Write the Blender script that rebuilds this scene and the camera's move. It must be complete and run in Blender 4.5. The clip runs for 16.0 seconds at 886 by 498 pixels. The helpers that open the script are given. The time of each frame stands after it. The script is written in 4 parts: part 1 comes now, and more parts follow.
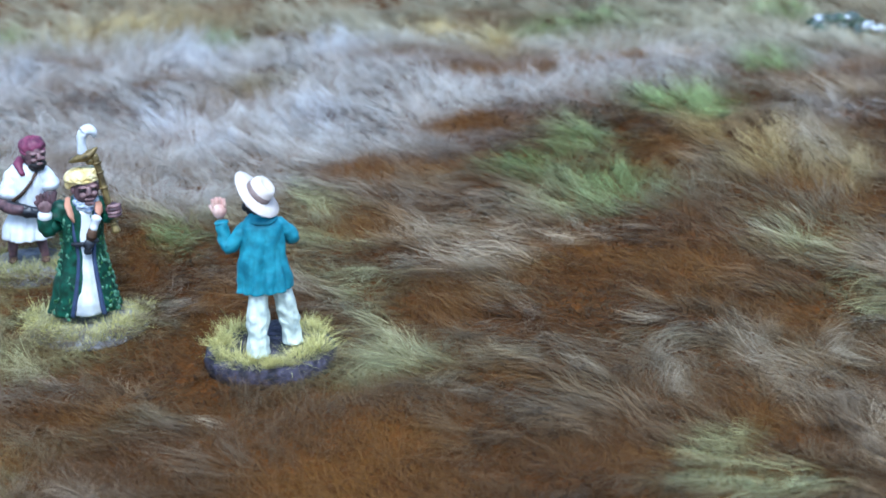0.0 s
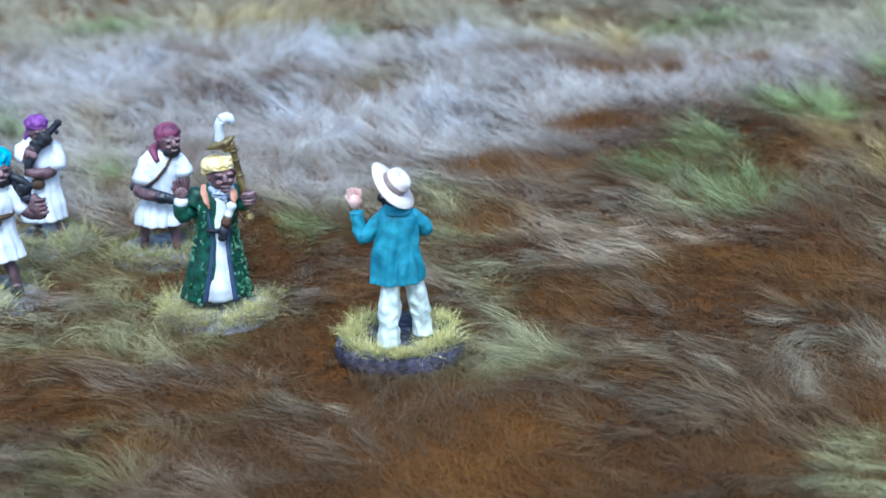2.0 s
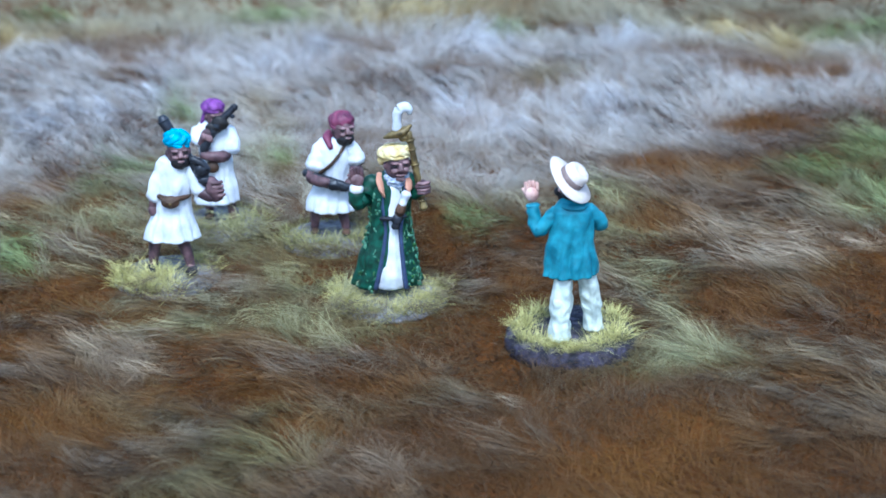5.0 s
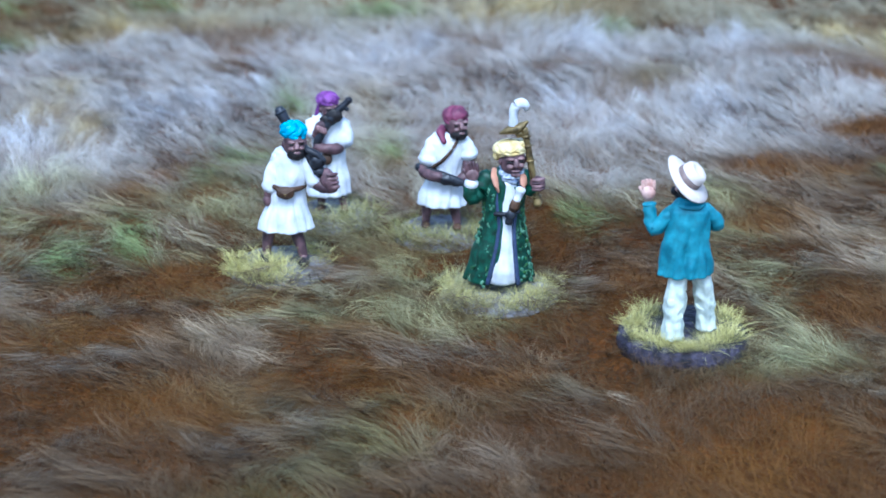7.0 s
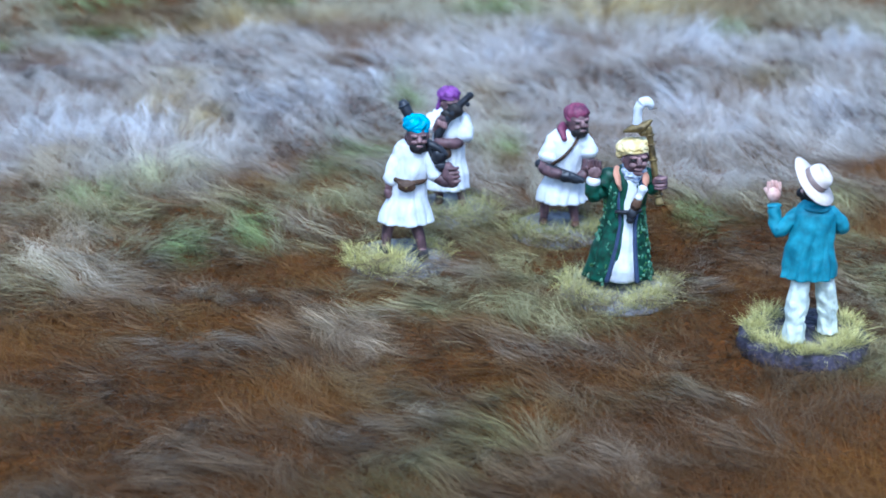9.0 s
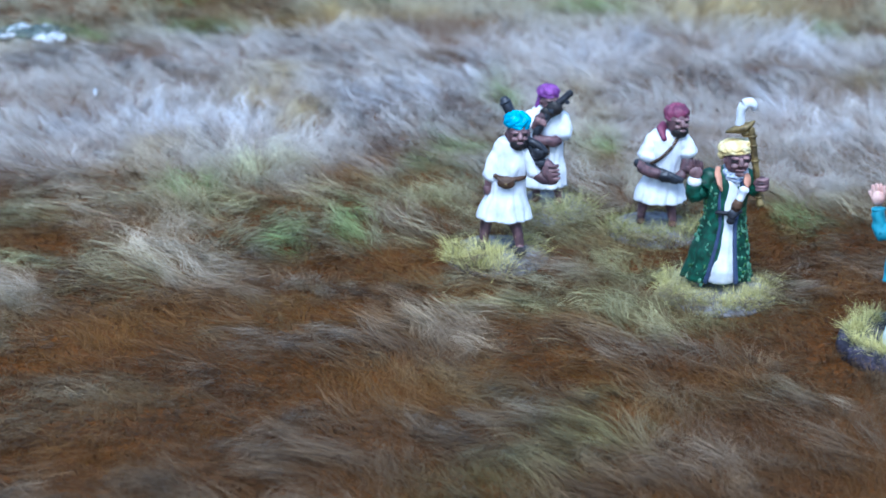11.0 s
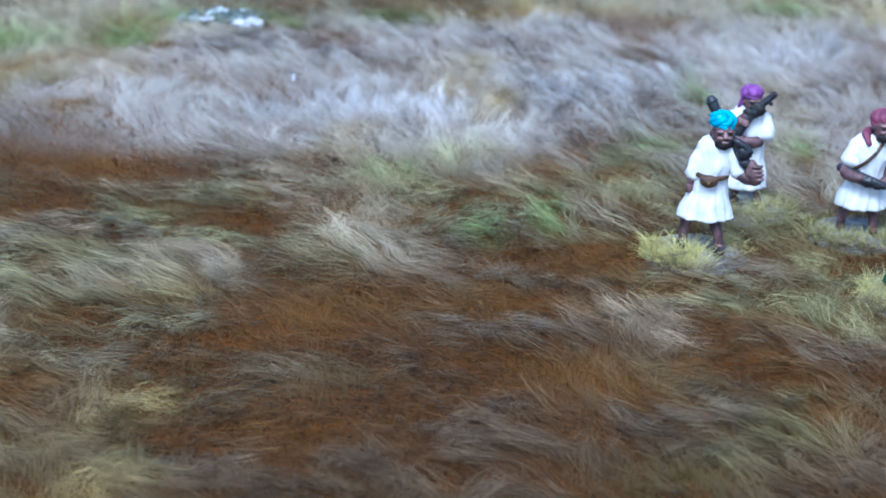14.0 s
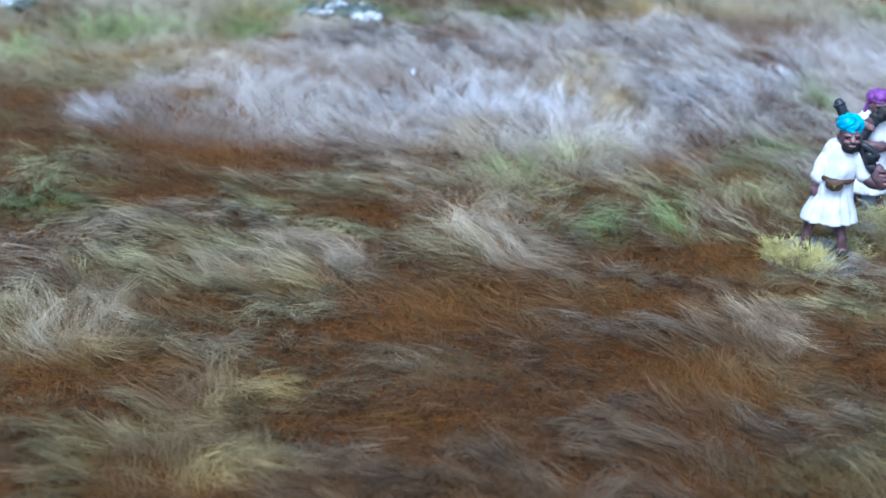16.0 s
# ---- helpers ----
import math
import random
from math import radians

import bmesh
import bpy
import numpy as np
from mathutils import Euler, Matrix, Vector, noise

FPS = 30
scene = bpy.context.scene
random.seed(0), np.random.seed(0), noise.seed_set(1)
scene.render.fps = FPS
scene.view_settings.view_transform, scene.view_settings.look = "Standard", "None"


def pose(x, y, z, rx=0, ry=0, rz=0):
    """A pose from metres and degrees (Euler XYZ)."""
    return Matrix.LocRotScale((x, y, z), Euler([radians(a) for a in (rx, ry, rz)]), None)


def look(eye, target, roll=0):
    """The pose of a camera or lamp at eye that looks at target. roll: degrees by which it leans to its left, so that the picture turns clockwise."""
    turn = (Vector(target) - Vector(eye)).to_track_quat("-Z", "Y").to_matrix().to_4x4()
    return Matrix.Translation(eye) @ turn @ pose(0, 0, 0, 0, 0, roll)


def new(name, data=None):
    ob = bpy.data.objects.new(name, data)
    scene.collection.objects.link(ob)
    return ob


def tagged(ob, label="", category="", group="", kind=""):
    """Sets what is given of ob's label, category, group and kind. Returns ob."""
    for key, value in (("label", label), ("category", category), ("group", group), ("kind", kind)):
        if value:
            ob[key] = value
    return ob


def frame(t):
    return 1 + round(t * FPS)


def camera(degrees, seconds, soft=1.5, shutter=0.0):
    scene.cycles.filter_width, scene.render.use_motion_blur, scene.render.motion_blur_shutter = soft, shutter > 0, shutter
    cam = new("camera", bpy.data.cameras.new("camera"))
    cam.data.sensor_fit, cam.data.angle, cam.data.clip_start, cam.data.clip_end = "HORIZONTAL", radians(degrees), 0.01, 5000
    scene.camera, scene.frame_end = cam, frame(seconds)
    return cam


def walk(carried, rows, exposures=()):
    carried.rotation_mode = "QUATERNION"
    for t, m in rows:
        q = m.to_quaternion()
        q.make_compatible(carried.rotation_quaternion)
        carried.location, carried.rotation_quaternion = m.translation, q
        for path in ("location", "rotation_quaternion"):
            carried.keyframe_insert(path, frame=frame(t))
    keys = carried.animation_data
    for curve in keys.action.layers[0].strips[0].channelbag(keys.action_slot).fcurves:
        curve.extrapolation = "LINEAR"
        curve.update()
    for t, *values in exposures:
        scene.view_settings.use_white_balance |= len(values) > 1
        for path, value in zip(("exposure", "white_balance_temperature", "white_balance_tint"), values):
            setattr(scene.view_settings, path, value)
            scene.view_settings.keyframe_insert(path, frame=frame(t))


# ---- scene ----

# The camera pans on a leaning tripod head beside a gaming table. One figurine base is 25 mm across.
cam = camera(26.27, 16.0, soft=1.7)
cam.data.dof.use_dof, cam.data.dof.focus_distance, cam.data.dof.aperture_fstop = True, 0.350, 31.0
HEAD = Matrix.Translation((0, 0, 0.13304)) @ Matrix.Rotation(radians(2.21), 4, "Y") @ Matrix.Rotation(radians(6.33), 4, "X")
YAW = [(0.0, 7.52), (0.5, 8.34), (1.0, 9.18), (1.5, 9.9), (2.0, 10.7), (2.5, 11.46), (3.0, 12.2), (3.5, 12.91),
       (4.0, 13.58), (6.5, 16.93), (7.0, 17.65), (7.5, 18.33), (8.0, 19.1), (8.5, 19.82), (9.0, 20.6), (11.5, 23.73),
       (12.0, 24.59), (12.5, 25.55), (13.0, 26.34), (13.5, 27.2), (14.0, 27.98), (14.5, 28.75), (15.0, 29.56),
       (15.5, 30.32), (16.0, 31.01)]
walk(cam, [(t, HEAD @ pose(0, 0, 0, 0, 0, a) @ pose(-0.02959, 0.12932, 0, 90 - 29.839, 0.41, 0)) for t, a in YAW],
     exposures=[(0.0, 1.00, 5270, -2), (4.0, 0.97, 5130, -2), (9.0, 0.94, 5000, 0), (13.0, 0.97, 5080, 0), (16.0, 1.02, 5200, 1)])

# ---- daylight: a pale sky and one broad, soft sun ----
SUN_UP, SUN_TURN = 62.0, 165.0
world = bpy.data.worlds.new("daylight")
scene.world = world
world.use_nodes = True
wn, wl = world.node_tree.nodes, world.node_tree.links
sky = wn.new("ShaderNodeTexSky")
sky.sky_type, sky.sun_disc = "NISHITA", False
sky.sun_elevation, sky.sun_rotation = radians(SUN_UP), radians(SUN_TURN)
sky.air_density, sky.dust_density, sky.ozone_density = 1.0, 2.0, 1.0
wl.new(sky.outputs[0], wn["Background"].inputs["Color"])
wn["Background"].inputs["Strength"].default_value = 0.15
sun = new("sun", bpy.data.lights.new("sun", "SUN"))
sun.data.energy, sun.data.angle, sun.data.color = 2.0, radians(25), (0.98, 0.99, 1.0)
sx, sy = math.sin(radians(SUN_TURN)), math.cos(radians(SUN_TURN))
sun.matrix_world = look((sx * math.cos(radians(SUN_UP)) * 3, sy * math.cos(radians(SUN_UP)) * 3, math.sin(radians(SUN_UP)) * 3), (0, 0, 0))


# ---- materials ----
def material(name, color, rough=0.6, vary=0.25, scale=900.0, bump=0.15, second=None, metal=0.0, spec=0.35, big=180.0):
    """Paint or stone with variation at two scales; second: the other colour that the large blotches turn to."""
    m = bpy.data.materials.new(name)
    m.use_nodes = True
    n, l = m.node_tree.nodes, m.node_tree.links
    b = n["Principled BSDF"]
    where = n.new("ShaderNodeTexCoord")
    fine, wide = n.new("ShaderNodeTexNoise"), n.new("ShaderNodeTexNoise")
    fine.inputs["Scale"].default_value, fine.inputs["Detail"].default_value = scale, 4
    wide.inputs["Scale"].default_value, wide.inputs["Detail"].default_value = big, 3
    for q in (fine, wide):
        l.new(where.outputs["Object"], q.inputs["Vector"])
    ramp = n.new("ShaderNodeValToRGB")
    c2 = second or tuple(c * (1 - vary * 1.6) for c in color)
    ramp.color_ramp.elements[0].position, ramp.color_ramp.elements[1].position = 0.36, 0.62
    ramp.color_ramp.elements[0].color, ramp.color_ramp.elements[1].color = (*c2, 1), (*color, 1)
    l.new(wide.outputs["Fac"], ramp.inputs["Fac"])
    bright = n.new("ShaderNodeMapRange")
    bright.inputs["From Min"].default_value, bright.inputs["From Max"].default_value = 0.3, 0.7
    bright.inputs["To Min"].default_value, bright.inputs["To Max"].default_value = 1 - vary, 1 + vary * 0.6
    l.new(fine.outputs["Fac"], bright.inputs["Value"])
    mix = n.new("ShaderNodeVectorMath")
    mix.operation = "SCALE"
    l.new(ramp.outputs["Color"], mix.inputs[0])
    l.new(bright.outputs[0], mix.inputs["Scale"])
    l.new(mix.outputs[0], b.inputs["Base Color"])
    bm_ = n.new("ShaderNodeBump")
    bm_.inputs["Strength"].default_value, bm_.inputs["Distance"].default_value = bump, 0.0006
    l.new(fine.outputs["Fac"], bm_.inputs["Height"])
    l.new(bm_.outputs[0], b.inputs["Normal"])
    b.inputs["Roughness"].default_value, b.inputs["Metallic"].default_value = rough, metal
    b.inputs["Specular IOR Level"].default_value = spec
    return m


def fibre(name, rough=0.55, spec=0.16, sheen=0.05):
    """Dyed fibre: the dye is stored on each strand, with a little difference from strand to strand."""
    m = bpy.data.materials.new(name)
    m.use_nodes = True
    n, l = m.node_tree.nodes, m.node_tree.links
    b = n["Principled BSDF"]
    dye, geo = n.new("ShaderNodeAttribute"), n.new("ShaderNodeNewGeometry")
    dye.attribute_name = "dye"
    rng = n.new("ShaderNodeMapRange")
    rng.inputs["To Min"].default_value, rng.inputs["To Max"].default_value = 0.94, 1.06
    l.new(geo.outputs["Random Per Island"], rng.inputs["Value"])
    mix = n.new("ShaderNodeVectorMath")
    mix.operation = "SCALE"
    l.new(dye.outputs["Color"], mix.inputs[0])
    l.new(rng.outputs[0], mix.inputs["Scale"])
    l.new(mix.outputs[0], b.inputs["Base Color"])
    b.inputs["Roughness"].default_value, b.inputs["Specular IOR Level"].default_value = rough, spec
    b.inputs["Sheen Weight"].default_value, b.inputs["Sheen Roughness"].default_value = sheen, 0.4
    return m


FUR = fibre("fur_strands")
STRAW = fibre("static_grass", 0.6, 0.2, 0.0)
BACKING = material("fur_undercoat", (0.12, 0.043, 0.009), 0.9, 0.5, 1500, 0.6, (0.07, 0.026, 0.007), spec=0.1, big=90)
WHITE = material("white_paint", (0.74, 0.74, 0.76), 0.6, 0.08, 700, 0.15, (0.55, 0.56, 0.64), big=300)
SCARF = material("blue_white_scarf_paint", (0.55, 0.58, 0.64), 0.6, 0.3, 1300, 0.3, (0.10, 0.14, 0.26), big=1500)
CREAM = material("cream_paint", (0.74, 0.77, 0.69), 0.6, 0.12, 700, 0.2, (0.48, 0.53, 0.50), big=350)
TEAL = material("teal_paint", (0.052, 0.265, 0.345), 0.55, 0.25, 700, 0.25, (0.026, 0.16, 0.23), big=300)
FELT = material("hat_paint", (0.72, 0.62, 0.58), 0.65, 0.1, 700, 0.1, (0.58, 0.49, 0.46))
BAND = material("hat_band_paint", (0.22, 0.16, 0.15), 0.6, 0.2)
SKIN_PALE = material("pale_flesh_paint", (0.72, 0.48, 0.42), 0.55, 0.15, 900, 0.1, (0.5, 0.27, 0.24), big=500)
SKIN_DARK = material("brown_flesh_paint", (0.155, 0.084, 0.094), 0.5, 0.3, 900, 0.2, (0.05, 0.028, 0.036), big=420)
GLINT = material("brown_flesh_highlight_paint", (0.27, 0.160, 0.165), 0.5, 0.3, 900, 0.2, (0.12, 0.065, 0.072), big=600)
BEARD = material("black_paint", (0.022, 0.018, 0.02), 0.5, 0.3)
GREEN = material("green_brocade_paint", (0.011, 0.074, 0.047), 0.5, 0.5, 900, 0.2, (0.006, 0.035, 0.02), big=700)
FLECK = material("pale_green_fleck_paint", (0.13, 0.26, 0.17), 0.5, 0.3, 900, 0.1, (0.03, 0.12, 0.07), big=700)
MOSSY = material("moss_green_fleck_paint", (0.055, 0.15, 0.045), 0.5, 0.3, 900, 0.1, (0.02, 0.07, 0.03), big=700)
NAVY = material("navy_trim_paint", (0.05, 0.07, 0.15), 0.5, 0.2)
PEACH = material("peach_paint", (0.56, 0.27, 0.18), 0.55, 0.15)
YELLOW = material("yellow_turban_paint", (0.80, 0.68, 0.40), 0.55, 0.15, 900, 0.15, (0.58, 0.42, 0.16), big=500)
MAROON = material("maroon_turban_paint", (0.20, 0.045, 0.095), 0.55, 0.25, 900, 0.15, (0.10, 0.022, 0.055), big=500)
PURPLE = material("purple_turban_paint", (0.23, 0.06, 0.30), 0.55, 0.25, 900, 0.15, (0.12, 0.03, 0.17), big=500)
BLUE = material("sky_blue_turban_paint", (0.02, 0.36, 0.55), 0.5, 0.2, 900, 0.15, (0.01, 0.2, 0.36), big=500)
GOLD = material("antique_gold_paint", (0.21, 0.15, 0.06), 0.4, 0.3, 900, 0.2, (0.08, 0.055, 0.025), metal=0.3, big=450)
GUN = material("gunmetal_paint", (0.045, 0.05, 0.065), 0.4, 0.3, 900, 0.15, (0.02, 0.02, 0.028), metal=0.3)
LEATHER = material("brown_leather_paint", (0.095, 0.05, 0.03), 0.55, 0.3, 900, 0.15)
RIM = material("dark_base_paint", (0.060, 0.050, 0.078), 0.75, 0.7, 1100, 1.0, (0.014, 0.012, 0.018), spec=0.3, big=520)
GRIT = material("grey_base_grit", (0.25, 0.24, 0.26), 0.8, 0.45, 1400, 0.9, (0.11, 0.10, 0.105), big=420)
GRANITE = material("grey_stone", (0.34, 0.37, 0.38), 0.85, 0.4, 900, 0.8, (0.12, 0.15, 0.15), big=420)
STONE = material("lichened_stone", (0.14, 0.17, 0.16), 0.85, 0.5, 900, 0.8, (0.045, 0.06, 0.055), big=260)
CHALK = material("white_stone", (0.66, 0.67, 0.72), 0.8, 0.3, 900, 0.6, (0.36, 0.38, 0.42), big=260)
MOSS = material("moss", (0.085, 0.12, 0.085), 0.95, 0.5, 900, 0.9, (0.04, 0.06, 0.04), big=260)


# ---- the lie of the mat ----
def lattice(ix, iy, seed):
    h = (ix.astype(np.int64) * 374761393 + iy.astype(np.int64) * 668265263 + seed * 974634341) & 0x7FFFFFFF
    h = ((h ^ (h >> 13)) * 1274126177) & 0x7FFFFFFF
    return ((h ^ (h >> 16)) & 0xFFFF) / 65535.0


def grain(x, y, size, seed, octaves=2):
    """Smooth noise from -1 to 1 with features about size metres across."""
    out, amp, tot = np.zeros_like(x), 1.0, 0.0
    for o in range(octaves):
        u, v = x / size * 2 ** o, y / size * 2 ** o
        iu, iv = np.floor(u), np.floor(v)
        fu, fv = u - iu, v - iv
        fu, fv = fu * fu * (3 - 2 * fu), fv * fv * (3 - 2 * fv)
        s = seed + 17 * o
        a, b = lattice(iu, iv, s), lattice(iu + 1, iv, s)
        c, d = lattice(iu, iv + 1, s), lattice(iu + 1, iv + 1, s)
        out += amp * ((a * (1 - fu) + b * fu) * (1 - fv) + (c * (1 - fu) + d * fu) * fv - 0.5) * 2
        tot += amp
        amp *= 0.5
    return out / tot


# Base centres: x, y in millimetres, radius, and the height at which the base is seated in the pile.
BASES = {"hat": (-120.2, 418.8, 11.7, -2.1), "robe": (-158.0, 432.2, 11.2, -2.9), "maroon": (-178.2, 457.4, 9.8, -3.0),
         "blue": (-203.2, 431.8, 10.4, -2.9), "purple": (-203.1, 460.0, 9.8, -3.0)}
FLOOR = -0.0022


def relief(x, y):
    z = 0.0026 * grain(x, y, 0.045, 3, 2) + 0.0010 * grain(x * 0.55, y, 0.0085, 5, 2) + 0.0006 * grain(x, y, 0.012, 9, 1)
    for bx, by, br, seat in BASES.values():
        d = np.hypot(x - bx / 1000, y - by / 1000)
        q = np.clip((d - br / 1000 - 0.001) / 0.008, 0, 1)
        z = z * q + (seat / 1000 - FLOOR) * (1 - q)
    return FLOOR + z * np.clip(1.6 - np.hypot(x + 0.2, y - 0.45) / 0.4, 0, 1)


def mesh_of(name, verts, faces):
    me = bpy.data.meshes.new(name)
    me.from_pydata(verts, [], faces)
    return me


def lines(lo, hi, step, first, last):
    k = np.arange(lo, hi + step / 2, step)
    return np.concatenate([[first, (first + lo) / 2, lo - 0.05], k, [hi + 0.05, (hi + last) / 2, last]])


gx, gy = lines(-0.55, 0.10, 0.004, -1.05, 0.65), lines(0.20, 0.75, 0.004, -0.25, 1.25)
GX, GY = np.meshgrid(gx, gy)
GZ = relief(GX, GY)
w = len(gx)
quads = [(j * w + i, j * w + i + 1, (j + 1) * w + i + 1, (j + 1) * w + i) for j in range(len(gy) - 1) for i in range(w - 1)]
ground = new("ground", mesh_of("ground", np.stack([GX.ravel(), GY.ravel(), GZ.ravel()], 1).tolist(), quads))
ground.data.materials.append(BACKING)
ground.data.polygons.foreach_set("use_smooth", [True] * len(ground.data.polygons))
tagged(ground, "brown woven backing of a long-pile fur gaming mat", "gaming mat", kind="structure")

# ---- dyed patches of the fur: x, y, half width across the line of sight and half depth along it, in millimetres ----
EAST_GREEN = [(-62, 497, 6, 3), (-44, 552, 7, 5), (-73, 529, 8, 18), (-84, 514, 7, 10), (-66, 505, 13, 9), (-52, 562, 14, 11), (-29, 590, 9,
    9), (-81, 625, 17, 7), (-26, 636, 9, 7), (-152, 474, 6, 9), (-173, 610, 6, 7)]
EAST_OLIVE = [(-121, 472, 9, 15), (-109, 450, 8, 15), (-100, 419, 8, 7), (-23, 480, 10, 10), (-42, 390, 6, 9), (-37, 380, 11, 7), (-125,
    482, 6, 19), (-116, 471, 6, 12), (-107, 442, 6, 14), (-114, 455, 8, 10), (-99, 426, 6, 7), (-103, 412, 11, 7), (-16, 453, 6, 10), (-39,
    398, 5, 5), (-78, 497, 8, 7), (-172, 432, 4, 8)]
EAST_SAGE = [(-33, 604, 19, 4), (-64, 603, 16, 4), (-177, 481, 10, 10), (-143, 391, 11, 4), (-155, 386, 4, 8)]
EAST_OCHRE = [(-25, 528, 13, 15), (-47, 538, 5, 8), (-101, 610, 9, 9), (-201, 620, 25, 9), (-157, 569, 8, 7), (-118, 622, 9, 9), (-12, 518,
    5, 10), (-76, 464, 7, 6)]
EAST_BARE = [(-21, 576, 13, 4), (-4, 588, 8, 5), (-66, 589, 13, 3), (-120, 511, 11, 6), (-104, 513, 6, 6), (-57, 524, 7, 11), (-62, 467, 12,
    10), (-46, 463, 9, 9), (-71, 455, 9, 6), (-93, 442, 8, 9), (-97, 544, 15, 6), (-95, 375, 13, 8), (-37, 406, 5, 5), (-12, 493, 6, 6),
    (-28, 443, 8, 9), (-134, 436, 6, 13), (-158, 464, 6, 18), (-94, 585, 17, 4), (-26, 508, 6, 5), (-114, 480, 6, 6), (-53, 386, 6, 5),
    (-78, 416, 7, 4), (-93, 391, 10, 5)]
EAST_WHEAT = [(-34, 429, 5, 11), (-49, 421, 4, 7), (-20, 429, 4, 5), (-69, 535, 3, 11), (-21, 533, 8, 11)]
EAST_TAN = [(-107, 476, 7, 6), (-72, 478, 6, 5), (-49, 592, 6, 4), (-86, 478, 9, 11), (-88, 465, 7, 8), (-97, 473, 7, 9), (-80, 471, 6, 8),
    (-29, 417, 6, 9), (-17, 400, 3, 10), (-37, 437, 2, 8), (-144, 405, 6, 3), (-17, 563, 12, 8), (-11, 481, 5, 18)]
EAST_GREY = [(-73, 491, 18, 6), (-107, 494, 10, 6), (-100, 462, 12, 5), (-55, 480, 14, 4), (-81, 449, 13, 3), (-52, 491, 7, 4), (-107, 479,
    7, 6), (-68, 423, 14, 7), (-55, 418, 9, 5), (-76, 406, 14, 5), (-116, 381, 13, 7), (-148, 394, 13, 8), (-104, 398, 15, 5), (-22, 408, 7,
    8), (-80, 437, 9, 6), (-49, 439, 9, 7), (-19, 438, 5, 4)]
EAST_PALE = [(-14, 555, 13, 7), (-140, 504, 16, 6), (-156, 498, 11, 6), (-79, 576, 17, 6), (-119, 557, 21, 14), (-133, 525, 18, 12), (-100,
    567, 13, 7)]
EAST_FROST = [(-219, 571, 7, 13), (-180, 589, 9, 11), (-143, 601, 9, 8), (-158, 527, 5, 10), (-136, 544, 8, 12)]
MIDDLE_GREEN = [(-233, 486, 8, 4), (-237, 472, 5, 3), (-202, 494, 3, 7), (-243, 425, 3, 5), (-350, 567, 14, 7), (-307, 586, 10, 5), (-242,
    605, 11, 5), (-218, 463, 5, 3), (-239, 525, 4, 15), (-229, 467, 7, 5), (-235, 431, 3, 9), (-151, 473, 5, 10), (-277, 437, 6, 5), (-246,
    418, 4, 6)]
MIDDLE_OLIVE = [(-277, 451, 19, 11), (-239, 451, 11, 8), (-262, 416, 10, 12), (-156, 414, 12, 3), (-231, 487, 10, 9), (-248, 420, 8, 13),
    (-206, 497, 6, 17), (-180, 440, 7, 10), (-186, 448, 5, 7), (-187, 409, 10, 5), (-166, 419, 7, 4), (-213, 414, 10, 4), (-174, 430, 7, 6),
    (-228, 453, 10, 8), (-248, 443, 10, 8), (-200, 457, 7, 8), (-104, 436, 6, 13), (-181, 460, 6, 7)]
MIDDLE_SAGE = [(-163, 383, 5, 8), (-163, 371, 9, 5), (-166, 358, 9, 8), (-172, 345, 10, 6)]
MIDDLE_OCHRE = [(-221, 528, 6, 10), (-291, 499, 8, 10), (-303, 567, 31, 7), (-229, 398, 4, 4)]
MIDDLE_BARE = [(-246, 468, 10, 5), (-218, 424, 12, 5), (-226, 394, 9, 5), (-199, 370, 13, 9), (-169, 391, 9, 5), (-199, 411, 6, 4), (-155,
    454, 6, 13), (-133, 432, 6, 13), (-180, 407, 7, 3), (-236, 413, 8, 4), (-238, 381, 11, 6), (-198, 488, 5, 4), (-187, 382, 6, 3), (-156,
    384, 6, 3), (-104, 375, 14, 11), (-147, 398, 7, 4), (-219, 341, 5, 6), (-230, 459, 5, 4)]
MIDDLE_WHEAT = [(-253, 400, 8, 12), (-265, 412, 4, 9)]
MIDDLE_TAN = [(-206, 400, 9, 2), (-201, 396, 8, 2), (-142, 403, 4, 2), (-235, 404, 10, 3), (-192, 393, 5, 2)]
MIDDLE_GREY = [(-191, 424, 9, 4), (-227, 437, 10, 5), (-197, 470, 7, 7), (-226, 377, 18, 7), (-200, 351, 14, 8), (-176, 370, 6, 4), (-130,
    390, 21, 8), (-141, 368, 14, 7), (-159, 403, 16, 5), (-182, 356, 11, 4), (-141, 414, 8, 4)]
MIDDLE_PALE = [(-240, 502, 11, 7), (-243, 486, 12, 5), (-207, 481, 6, 5), (-278, 464, 19, 7), (-258, 475, 13, 7), (-245, 488, 10, 8), (-181,
    497, 18, 7), (-210, 539, 17, 13), (-156, 517, 21, 12), (-215, 475, 7, 5)]
MIDDLE_FROST = [(-263, 501, 8, 14), (-253, 511, 7, 12), (-253, 544, 6, 17), (-226, 569, 12, 10), (-179, 592, 9, 11), (-297, 476, 14, 12),
    (-173, 541, 7, 11)]
WEST_GREEN = [(-382, 517, 19, 5), (-360, 523, 9, 4), (-426, 445, 9, 6), (-279, 437, 6, 5), (-248, 419, 3, 8), (-235, 433, 3, 9), (-349, 368,
    9, 6), (-389, 493, 9, 9), (-418, 473, 17, 7), (-333, 543, 9, 7), (-352, 366, 5, 6)]
